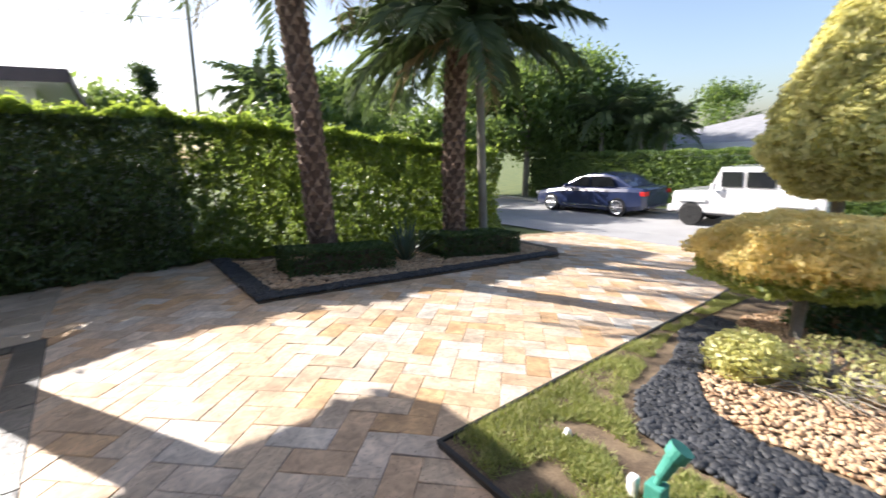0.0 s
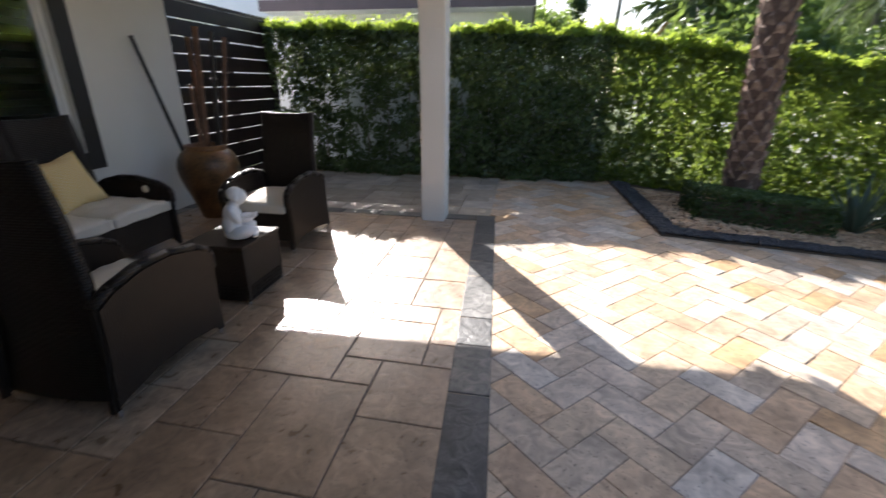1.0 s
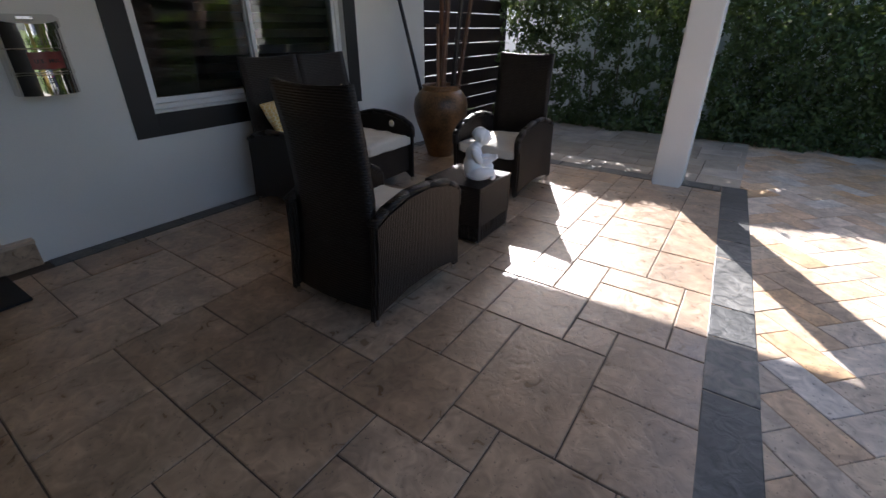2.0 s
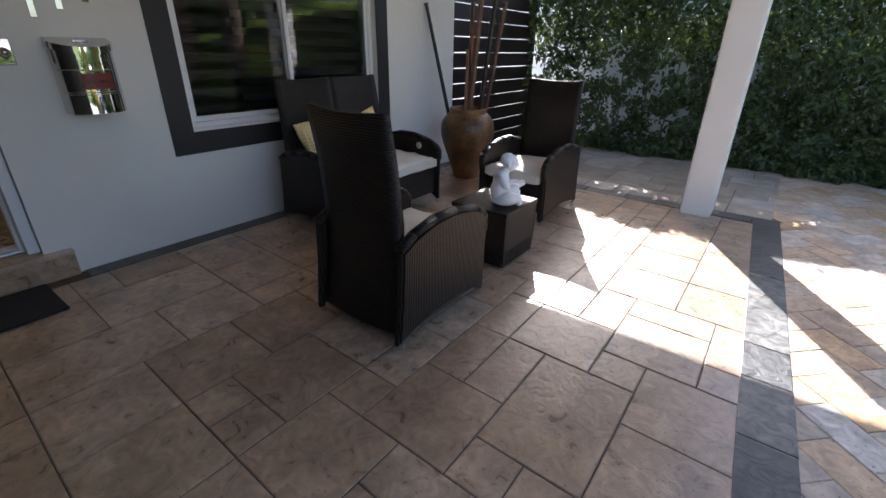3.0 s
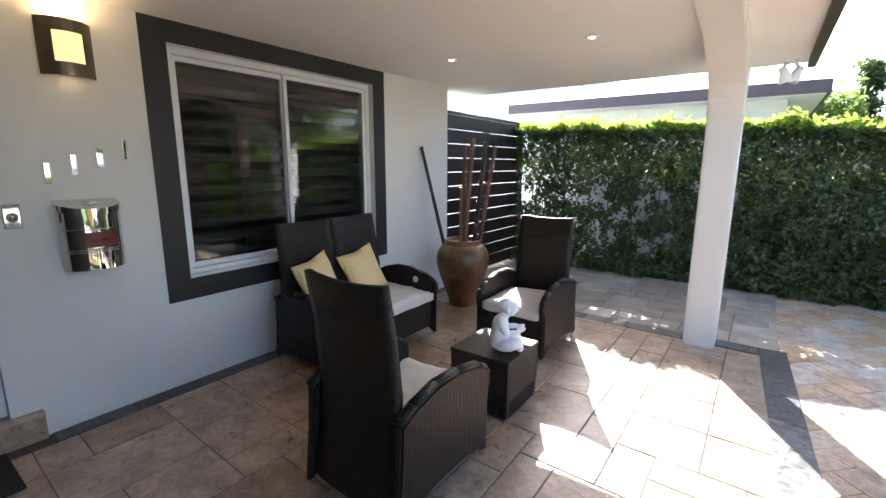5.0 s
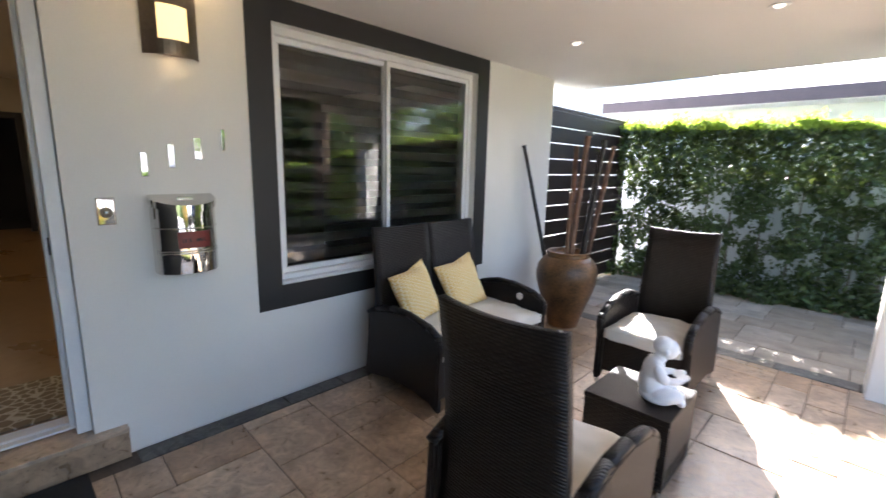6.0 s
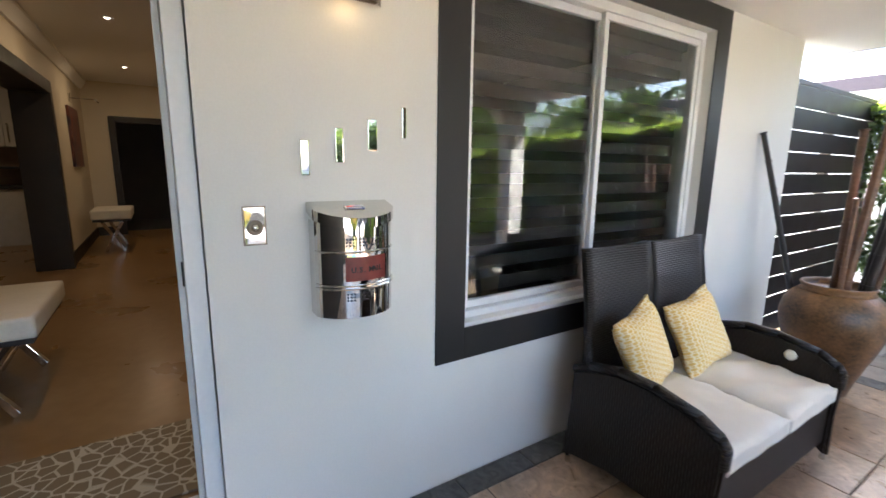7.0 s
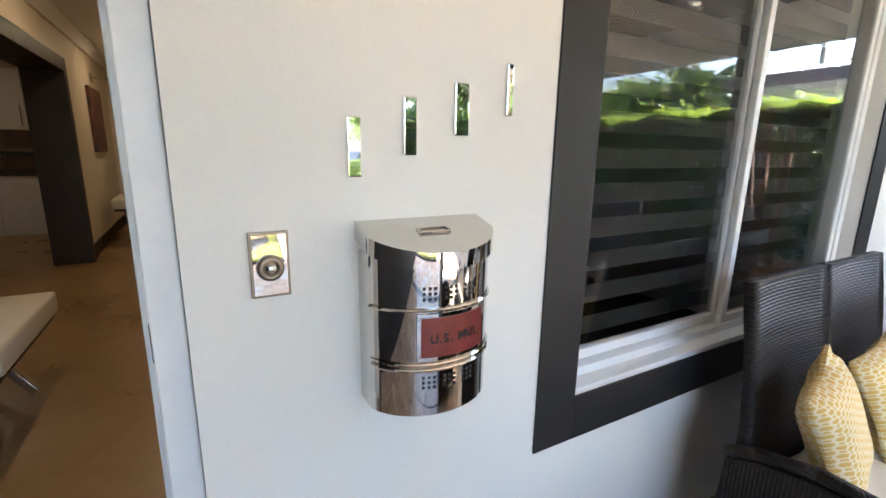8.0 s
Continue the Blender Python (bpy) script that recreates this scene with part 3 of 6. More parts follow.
def rail_frame(ya, yb, za, zb, w, xa, xb):
    return boxes((xa, xb, ya, yb, za, za + w), (xa, xb, ya, yb, zb - w, zb), (xa, xb, ya, ya + w, za + w, zb - w), (xa, xb, yb - w, yb, za + w, zb - w), bevel=0.004)


part("window_frame", rail_frame(y0, y1, 0.0, 1.537, 0.045, -0.10, -0.012), "alu", window)
part("sash", rail_frame(y0 + 0.047, -0.005, 0.047, 1.490, 0.035, -0.085, -0.05), "alu", window, "fixed white sash")
part("sash", rail_frame(-0.035, y1 - 0.047, 0.047, 1.490, 0.035, -0.045, -0.018), "alu", window, "sliding white sash with centre stile")
for ya, yb, xx in ((y0 + 0.082, -0.04, -0.068), (0.0, y1 - 0.082, -0.032)):
    pane = part("pane", boxes((xx - 0.003, xx + 0.003, ya, yb, 0.082, 1.455)), "glass", window, "clear reflective glass pane")
    pane.visible_shadow = False
part("window_sill", boxes((-0.012, 0.046, y0 + 0.002, y1 - 0.002, 0.001, 0.016), bevel=0.003), "alu", window)
blind = thing("banded_blind", "taupe zebra roller blind with sheer bands behind the window", "blind", at=(WX - 0.185, 2.8, 0.75))
part("headrail", boxes((-0.03, 0.03, y0 + 0.03, y1 - 0.03, 1.44, 1.50), bevel=0.006), "blind", blind)
band = boxes((-0.002, 0.002, y0 + 0.04, y1 - 0.04, -0.034, 0.034))
band_mesh = mesh_of("band", band, "blind")
for k in range(12):
    b = new("band", band_mesh)
    b.parent, b.location = blind, (0, 0, 0.12 + 0.118 * k)
# walls coloured near-black in place of the room's own shade
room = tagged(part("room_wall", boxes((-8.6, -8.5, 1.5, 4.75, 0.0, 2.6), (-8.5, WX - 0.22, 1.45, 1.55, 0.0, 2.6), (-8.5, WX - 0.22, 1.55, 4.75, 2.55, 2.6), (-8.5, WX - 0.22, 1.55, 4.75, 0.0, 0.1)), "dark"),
              "room behind the window with its dimness painted on near-black walls", "wall", kind="structure")

# doorway
doorway = thing("door_1", "open entrance with pale aluminium door frame and track", "doorway", kind="structure", at=(WX, 0.37, 0.16))
part("jamb", boxes((-0.22, -0.035, 0.455, 0.512, 0.012, 2.085), (-0.17, -0.12, 0.435, 0.455, 0.012, 2.03), bevel=0.004), "alu", doorway, "pale grey aluminium jamb")
part("jamb", boxes((-0.22, -0.035, -0.518, -0.46, 0.012, 2.085), bevel=0.004), "alu", doorway)
part("head", boxes((-0.22, -0.035, -0.46, 0.455, 2.03, 2.085), bevel=0.004), "alu", doorway)
part("threshold", boxes((-0.24, -0.16, -0.46, 0.455, 0.012, 0.03), (-0.15, -0.11, -0.46, 0.455, 0.012, 0.024), bevel=0.003), "alu", doorway, "aluminium sliding track")
part("latch", boxes((-0.10, -0.085, 0.448, 0.454, 0.90, 0.98), bevel=0.001), "charcoal", doorway, "small dark latch plate")
step = thing("step", "tan travertine entrance step with tiled tread", "step", kind="structure", at=(WX, 0.35, 0.0))
for k, (ya, yb) in enumerate(((0.10, 0.668), (-0.50, 0.094), (-1.10, -0.506))):
    part("tread", boxes((-0.20, 0.055, ya, yb, 0.142, 0.164), bevel=0.004), "tile", step)
    part("riser", boxes((-0.02, 0.046, ya + 0.002, yb - 0.002, 0.0, 0.141), bevel=0.002), "tile", step)
doormat = tagged(part("doormat", boxes((-4.15, -3.74, 0.08, 0.835, 0.001, 0.018), bevel=0.006), "mat"), "black coir doormat lying before the entrance step", "doormat")

# ---- hall seen through the doorway ----
HZ = 0.16
hall_floor = tagged(part("floor_hall", boxes((-13.0, WX - 0.22, -3.2, 1.45, HZ - 0.1, HZ + 0.004)), "hall_floor"), "glossy tan marble hall floor", "floor", kind="structure")
hall_wall_r = tagged(part("wall_hall_right", boxes((-13.0, WX - 0.22, 1.38, 1.45, HZ, 2.8)), "hall_wall"), "warm cream hall wall", "wall", kind="structure")
hall_wall_l = tagged(part("wall_hall_left", boxes((-13.0, -9.6, -0.50, -0.22, HZ, 2.8), (-9.6, -6.4, -0.50, -0.22, 2.32, 2.8), (-6.4, WX - 0.22, -0.50, -0.22, HZ, 2.8)), "hall_wall"),
                     "white hall wall with a wide dark-framed opening", "wall", kind="structure")
hall_end = tagged(part("wall_hall_end", boxes((-12.6, -12.5, -0.22, 0.2, HZ, 2.8), (-12.6, -12.5, 1.18, 1.38, HZ, 2.8), (-12.6, -12.5, 0.2, 1.18, 2.16, 2.8)), "hall_wall"),
                  "warm yellow end wall of the hall", "wall", kind="structure")
hall_ceiling = tagged(part("ceiling_hall", boxes((-15.0, WX - 0.22, -3.2, 1.45, 2.8, 2.9)), "ceiling"), "white hall ceiling", "ceiling", kind="structure")
# the far room's gloom is put into its wall colour too
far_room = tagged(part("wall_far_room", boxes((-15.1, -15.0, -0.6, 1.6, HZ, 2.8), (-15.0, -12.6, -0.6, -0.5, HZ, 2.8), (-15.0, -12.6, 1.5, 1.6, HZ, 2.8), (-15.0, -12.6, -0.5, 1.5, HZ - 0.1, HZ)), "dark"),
                  "room beyond the hall with its darkness painted on the walls", "wall", kind="structure")
portal = tagged(part("portal_trim", boxes((-9.66, -9.54, -0.54, -0.18, HZ, 2.36), (-9.54, -6.46, -0.54, -0.18, 2.22, 2.36), (-6.46, -6.36, -0.54, -0.18, HZ, 2.36), bevel=0.006), "hall_trim"),
                "thick black-brown wooden portal framing the kitchen opening", "portal", kind="structure")
end_trim = tagged(part("door_trim", boxes((-12.5, -12.46, 0.12, 0.22, HZ, 2.24), (-12.5, -12.46, 1.16, 1.26, HZ, 2.24), (-12.5, -12.46, 0.22, 1.16, 2.14, 2.24), bevel=0.004), "hall_trim"),
                  "black-brown door casing at the hall's end", "door casing", kind="structure")
base_hall = tagged(part("baseboard", boxes((-12.5, -9.66, -0.22, -0.20, HZ, HZ + 0.16), (-12.498, -12.48, -0.198, 0.12, HZ, HZ + 0.16), (-6.36, WX - 0.22, -0.22, -0.20, HZ, HZ + 0.16), bevel=0.003), "hall_trim"),
                   "tall dark wooden baseboard", "baseboard", kind="structure")
crown = tagged(part("crown_moulding", extrude_profile([(-0.22, 2.66), (-0.19, 2.66), (-0.12, 2.76), (-0.12, 2.80), (-0.22, 2.80)], 'x', -12.5, WX - 0.22), "ceiling"), "white crown moulding under the hall ceiling", "moulding", kind="structure")
kitchen = tagged(part("wall_kitchen", boxes((-13.0, -5.0, -3.3, -3.2, HZ, 2.8), (-12.6, -12.5, -3.2, -0.50, HZ, 2.8), (-5.1, -5.0, -3.2, -0.50, HZ, 2.8)), "hall_wall"), "cream kitchen wall", "wall", kind="structure")
for k in range(3):
    unit = thing("kitchen_cabinet", "kitchen unit with cream doors over a dark worktop", "cabinet", "kitchen units", at=(-12.18, -0.76 - 0.8 * k, HZ + 0.004), turn=-90)
    part("base", boxes((0, 0.795, -0.30, 0.30, 0.0, 0.86), bevel=0.006), "leather", unit)
    part("worktop", boxes((-0.001, 0.796, -0.31, 0.33, 0.862, 0.91), bevel=0.004), "hall_trim", unit)
    part("splashback", boxes((0, 0.795, -0.315, -0.30, 0.912, 1.50), bevel=0.002), "cabinet", unit)
    part("shelf", boxes((0, 0.795, -0.298, 0.0, 1.16, 1.20), bevel=0.003), "hall_trim", unit)
    for xa in (0.002, 0.400):
        door = part("door", boxes((xa, xa + 0.392, -0.31, 0.06, 1.505, 2.35), bevel=0.005), "leather", unit, "cream upper door")
        part("handle", tube(bmesh.new(), (xa + (0.34 if xa < 0.1 else 0.05), 0.075, 1.57), (xa + (0.34 if xa < 0.1 else 0.05), 0.075, 1.85), 0.008), "chrome", door)


def bench(at, turn):
    b = thing("bench", "cream leather bench on crossed chrome legs against the hall wall", "bench", "hall benches", at=at, turn=turn)
    b.scale = (1, 1, 1.16)
    part("seat", boxes((-0.42, 0.42, -0.24, 0.24, 0.36, 0.46), bevel=0.02), "leather", b, smooth=True)
    part("apron", boxes((-0.40, 0.40, -0.22, 0.22, 0.335, 0.359), bevel=0.004), "hall_trim", b)
    for s in (-0.34, 0.34):
        for d in (-1, 1):
            leg = bmesh.new()
            box(leg, -0.02, 0.02, -0.018, 0.018, 0.0, 0.395, 0.003)
            bmesh.ops.rotate(leg, cent=(0, 0, 0.0), matrix=Matrix.Rotation(d * 0.62, 3, 'X'), verts=leg.verts)
            bmesh.ops.translate(leg, vec=(s + d * 0.021, d * 0.11, 0.013), verts=leg.verts)
            part("leg", leg, "chrome", b, "polished chrome leg")
    part("stretcher", tube(bmesh.new(), (-0.32, 0, 0.155), (0.32, 0, 0.155), 0.012), "chrome", b)
    return b


first = bench((-5.95, -0.04, HZ + 0.004), 0)
second = copy_thing(first, pose(-10.9, 0.16, HZ + 0.004) @ Matrix.Diagonal((1, 1, 1.16, 1)))
rug = tagged(part("rug", boxes((-5.1, -4.52, -0.1, 0.86, HZ + 0.005, HZ + 0.017), bevel=0.004), "rug"), "brown hall rug with a pale leaf-vein pattern", "rug")
picture = thing("painting", "dark red abstract painting on the hall wall", "painting", at=(-11.2, -0.218, 1.80))
part("canvas", boxes((-0.42, 0.42, 0.0, 0.035, -0.42, 0.42), bevel=0.004), "painting", picture)
plight = thing("picture_light", "chrome swing-arm picture light above the painting", "wall lamp", at=(-11.2, -0.218, 2.36))
part("plate", boxes((-0.06, 0.06, 0.0, 0.02, -0.06, 0.06), bevel=0.003), "chrome", plight)
part("arm", tube(bmesh.new(), (0, 0.02, 0.0), (0.0, 0.32, 0.0), 0.008), "chrome", plight)
part("head", tube(bmesh.new(), (-0.12, 0.32, -0.02), (0.12, 0.32, -0.02), 0.02), "chrome", plight)


def downlight(at, label, group):
    d = thing("downlight", label, "ceiling light", group, at=at)
    part("rim", lathe([(0.032, -0.004), (0.05, -0.006), (0.052, -0.001), (0.032, -0.001)], 28), "alu", d, smooth=True)
    part("bulb", lathe([(0.001, -0.016), (0.016, -0.014), (0.028, -0.006), (0.028, -0.002), (0.001, -0.001)], 20), "spot_glow", d, "lit halogen bulb")
    return d


for place in ((-3.38, 3.84), (-2.16, 3.84), (-2.9, 1.2)):
    downlight((place[0], place[1], 2.43), "small lit recessed downlight in the porch ceiling", "porch downlights")
for xk in (-5.6, -8.2, -10.8):
    downlight((xk, 0.5, 2.8), "small lit recessed downlight in the hall ceiling", "hall downlights")
    lamp_at("hall_lamp", (xk, 0.5, 2.78), 0.46, (1.0, 0.74, 0.44))
lamp_at("kitchen_lamp", (-10.6, -1.8, 2.78), 0.32, (1.0, 0.78, 0.5))

# ---- on the front wall ----
sconce = thing("wall_sconce", "lit wall lamp of bronzed metal with frosted glass window", "wall lamp", at=(WX, 1.36, 1.995))


def bowed(ya, yb, za, zb, depth, thick=0.003, steps=10):
    """A sheet bowed outwards from the wall, from ya to yb and za to zb."""
    bm = bmesh.new()

    def cut(y):
        return 0.02 + depth * (1 - (y / 0.122) ** 2)
    ys = [ya + (yb - ya) * k / steps for k in range(steps + 1)]
    cols = [[bm.verts.new((cut(y) - (thick if back else 0), y, z)) for z in (za, zb) for back in (0, 1)] for y in ys]
    for p, q in zip(cols, cols[1:]):
        for i, j in ((0, 2), (2, 3), (3, 1), (1, 0)):
            bm.faces.new((p[i], q[i], q[j], p[j]))
    for c in (cols[0], cols[-1]):
        bm.faces.new((c[0], c[2], c[3], c[1]))
    bmesh.ops.recalc_face_normals(bm, faces=bm.faces)
    return bm


part("cover", bowed(-0.122, 0.122, 0.0, 0.07, 0.075), "nickel", sconce, "curved bronzed lower plate")
part("cover", bowed(-0.122, 0.122, 0.225, 0.29, 0.075), "nickel", sconce)
part("cover", bowed(-0.122, -0.066, 0.07, 0.225, 0.075), "nickel", sconce)
part("cover", bowed(0.066, 0.122, 0.07, 0.225, 0.075), "nickel", sconce)
part("glass", bowed(-0.066, 0.066, 0.07, 0.225, 0.068, 0.002), "lamp_glass", sconce, "glowing frosted glass")
part("backplate", boxes((0.0, 0.018, -0.11, 0.11, 0.01, 0.28), bevel=0.003), "nickel", sconce)
lamp_at("sconce_bulb", (WX + 0.07, 1.36, 2.27), 0.32, (1.0, 0.66, 0.28), 0.06, (WX + 0.05, 1.36, 3.0))
lamp_at("sconce_bulb", (WX + 0.07, 1.36, 2.01), 0.012, (1.0, 0.66, 0.28), 0.06)

# raised chrome house numerals, kept as plain bars of their size
for k, (ya, yb, za, zb) in enumerate(((1.170, 1.236, 1.420, 1.538), (1.290, 1.358, 1.464, 1.583), (1.408, 1.490, 1.508, 1.620), (1.558, 1.598, 1.556, 1.672))):
    bars = boxes((0, 0.008, (yb - ya) * 0.28, (yb - ya) * 0.72, 0, zb - za), bevel=0.003)
    plate = tagged(part("house_numeral", bars, "chrome"), "small polished chrome numeral bar on the wall", "wall sign", "house numerals")
    plate.location = (WX + 0.001, ya, za)

bell = thing("doorbell", "chrome doorbell plate with round push button", "doorbell", at=(WX, 1.032, 1.257))
part("surround", boxes((0.0, 0.006, -0.036, 0.036, -0.064, 0.064), bevel=0.0015), "nickel", bell, "darker bevelled edge")
part("plate", boxes((0.0061, 0.008, -0.031, 0.031, -0.059, 0.059), bevel=0.0006), "chrome", bell)
ring = lathe([(0.012, 0.0), (0.026, 0.0), (0.024, 0.010), (0.017, 0.014), (0.013, 0.010), (0.012, 0.004)], 32)
bmesh.ops.rotate(ring, cent=(0, 0, 0), matrix=Matrix.Rotation(math.pi / 2, 3, 'Y'), verts=ring.verts)
bmesh.ops.translate(ring, vec=(0.008, 0.0, -0.005), verts=ring.verts)
part("collar", ring, "nickel", bell, "darker round collar", True)
knob = lathe([(0.001, 0.0), (0.0135, 0.0), (0.0125, 0.012), (0.007, 0.016), (0.001, 0.017)], 28)
bmesh.ops.rotate(knob, cent=(0, 0, 0), matrix=Matrix.Rotation(math.pi / 2, 3, 'Y'), verts=knob.verts)
bmesh.ops.translate(knob, vec=(0.008, 0.0, -0.005), verts=knob.verts)
part("button", knob, "chrome", bell, smooth=True)

# bow-fronted steel letterbox
post = thing("letterbox", "polished stainless steel letterbox with bowed front and red plate", "letterbox", at=(WX, 1.349, 0.935))
HW = 0.142


def bow(y, depth=0.128):
    return depth * math.sqrt(max(0.0, 1 - (y / (HW * 1.06)) ** 2))


def bow_outline(grow=0.0, steps=48):
    pts = [(0.0, -HW - grow), (0.0, HW + grow)]
    for k in range(steps + 1):
        y = (HW + grow) * (1 - 2 * k / steps)
        pts.append((0.022 + grow + bow(y * HW / (HW + grow)), y))
    return pts


def bow_solid(za, zb, grow=0.0):
    return extrude_profile([(x, y) for x, y in bow_outline(grow)], 'z', za, zb)


def round_sides(ob):
    """Smooth shading on the upright faces alone."""
    me = ob.data
    me.polygons.foreach_set("use_smooth", [abs(f.normal.z) < 0.5 and f.normal.x > 0.05 for f in me.polygons])
    for e in me.edges:
        d = me.vertices[e.vertices[0]].co - me.vertices[e.vertices[1]].co
        e.use_edge_sharp = math.hypot(d.x, d.y) > 1e-5
    return ob


body = bow_solid(0.0, 0.335)
round_sides(part("body", body, "chrome", post))
lid = bmesh.new()
outl = bow_outline(0.007)
tops, lows = [], []
for x, y in outl:
    z = 0.395 - 0.32 * max(0.0, x - 0.01)
    tops.append(lid.verts.new((x, y, z)))
    lows.append(lid.verts.new((x, y, min(z - 0.004, 0.395 - 0.32 * max(0.0, x - 0.01) - 0.035))))
nn = len(outl)
for k in range(nn):
    lid.faces.new((tops[k], tops[(k + 1) % nn], lows[(k + 1) % nn], lows[k]))
lid.faces.new(tops)
lid.faces.new(lows[::-1])
bmesh.ops.recalc_face_normals(lid, faces=lid.faces)
lid_ob = round_sides(part("lid", lid, "chrome", post, "sloping steel lid"))
part("handle", boxes((0.058, 0.062, -0.035, 0.035, 0.377, 0.383), (0.078, 0.082, -0.035, 0.035, 0.371, 0.377), (0.062, 0.078, -0.035, -0.031, 0.373, 0.381), (0.062, 0.078, 0.031, 0.035, 0.373, 0.381), bevel=0.001), "chrome", lid_ob, "small raised finger loop")


def hoop(z, r=0.0035):
    bm = bmesh.new()
    pts = [Vector((x + 0.001, y, z)) for x, y in bow_outline(0.0015)[2:]]
    for p, q in zip(pts, pts[1:]):
        tube(bm, p, q, r, r, 6)
    return bm


for z in (0.232, 0.116, 0.104):
    part("rib", hoop(z), "chrome", post)


def on_bow(ya, yb, za, zb, lift, steps=12):
    """A thin plate that follows the bowed front."""
    bm = bmesh.new()
    rows = []
    for k in range(steps + 1):
        y = ya + (yb - ya) * k / steps
        x = 0.022 + bow(y)
        rows.append([bm.verts.new((x + d, y, z)) for z in (za, zb) for d in (lift, -0.002)])
    for p, q in zip(rows, rows[1:]):
        for i, j in ((0, 2), (2, 3), (3, 1), (1, 0)):
            bm.faces.new((p[i], q[i], q[j], p[j]))
    for c in (rows[0], rows[-1]):
        bm.faces.new((c[0], c[2], c[3], c[1]))
    bmesh.ops.recalc_face_normals(bm, faces=bm.faces)
    return bm


part("plate_rim", on_bow(-0.070, 0.094, 0.124, 0.224, 0.003), "chrome", post)
sign = part("plate", on_bow(-0.063, 0.087, 0.132, 0.216, 0.005), "red", post, "dark red name plate lettered in black")
for k, ch in enumerate("U.S. MAIL"):
    if ch == " ":
        continue
    fc = bpy.data.curves.new("letter", "FONT")
    fc.body, fc.size, fc.extrude, fc.offset, fc.align_x = ch, 0.026, 0.0008, 0.0006, 'CENTER'
    tmp = bpy.data.objects.new("letter", fc)
    scene.collection.objects.link(tmp)
    bpy.context.view_layer.update()
    me = bpy.data.meshes.new_from_object(tmp.evaluated_get(bpy.context.evaluated_depsgraph_get()))
    bpy.data.objects.remove(tmp)
    me.materials.clear()
    me.materials.append(M["ink"])
    let = new("letter", me)
    let.parent = sign
    yy = -0.038 + 0.0125 * k
    slope = math.atan2(bow(yy + 0.002) - bow(yy - 0.002), 0.004)
    let.matrix_basis = Matrix.Translation((0.022 + bow(yy) + 0.006, yy, 0.163)) @ Matrix.Rotation(math.pi / 2 - slope, 4, 'Z') @ Matrix.Rotation(math.pi / 2, 4, 'X')
for zc in (0.265, 0.075):
    for yc in (-0.045, 0.0, 0.045):
        hole = bmesh.new()
        for i in range(3):
            for j in range(3):
                y, z = yc + (i - 1) * 0.011, zc + (j - 1) * 0.011
                box(hole, 0.020 + bow(y), 0.0228 + bow(y), y - 0.0032, y + 0.0032, z - 0.0032, z + 0.0032)
        part("vent", hole, "ink", post, "small square punched vent holes")

# twin floodlight under the eave
flood = thing("floodlight", "white twin floodlight fixed under the eave", "floodlight", at=(-0.98, 5.52, 2.43))
part("base", lathe([(0.055, -0.02), (0.055, 0.0)], 24), "alu", flood, smooth=True)
for dx, dy in ((-0.06, -0.05), (0.07, 0.02)):
    part("arm", tube(bmesh.new(), (dx * 0.3, dy * 0.3, -0.015), (dx, dy, -0.075), 0.012), "alu", flood)
    head = lathe([(0.028, 0.0), (0.034, -0.05), (0.055, -0.11), (0.058, -0.13), (0.050, -0.128), (0.02, -0.11)], 24)
    bmesh.ops.rotate(head, cent=(0, 0, 0), matrix=Matrix.Rotation(0.45, 3, Vector((-dy, dx, 0))), verts=head.verts)
    bmesh.ops.translate(head, vec=(dx, dy, -0.06), verts=head.verts)
    part("head", head, "alu", flood, smooth=True)

# ---- slatted screen beside the wall ----
screen = thing("slatted_screen", "espresso-stained slatted wooden privacy screen", "screen", kind="structure", at=(-4.33, 5.02, 0.0))
for yy in (0.0, 1.02, 2.08):
    part("post", boxes((-0.035, 0.035, yy, yy + 0.07, 0.0, 2.15), bevel=0.004), "screen_wood", screen)
part("rail", boxes((-0.04, 0.04, -0.002, 2.152, 2.152, 2.19), bevel=0.004), "screen_wood", screen)
slat_mesh = mesh_of("slat", boxes((0.036, 0.056, 0.002, 2.148, -0.083, 0.083), bevel=0.003), "screen_wood")
for k in range(12):
    s = new("slat", slat_mesh)
    s.parent, s.location = screen, (0, 0, 0.12 + 0.176 * k)

# ---- wicker seats ----
def side_panel(x, depth):
    d = depth / 2
    pts = [(-d - 0.01, 0.035), (-d + 0.05, 0.06), (-0.1, 0.095), (0.12, 0.095), (d - 0.06, 0.07), (d - 0.01, 0.035), (d + 0.012, 0.035),
           (d + 0.010, 0.25), (d + 0.020, 0.42), (d + 0.020, 0.475), (d - 0.005, 0.505), (d - 0.09, 0.55), (0.08, 0.585), (-0.08, 0.58), (-d + 0.12, 0.545), (-d + 0.03, 0.50), (-d + 0.02, 0.30)]
    bm = extrude_profile(pts, 'x', x - 0.024, x + 0.024)
    bmesh.ops.bevel(bm, geom=[e for e in bm.edges if abs(e.verts[0].co.x - e.verts[1].co.x) < 1e-6], offset=0.012, segments=2, affect='EDGES')
    return bm


def arm_roll(x, depth):
    d = depth / 2
    bm = bmesh.new()
    pts = [Vector((x, u, v)) for u, v in ((d + 0.012, 0.40), (d + 0.014, 0.475), (d - 0.010, 0.508), (d - 0.09, 0.552), (0.08, 0.588), (-0.08, 0.59), (-d + 0.12, 0.555), (-d + 0.03, 0.51))]
    for p, q in zip(pts, pts[1:]):
        tube(bm, p, q, 0.019, 0.019, 10)
    bmesh.ops.scale(bm, vec=(1.45, 1, 1), space=Matrix.Translation((-x, 0, 0)), verts=bm.verts)
    return bm


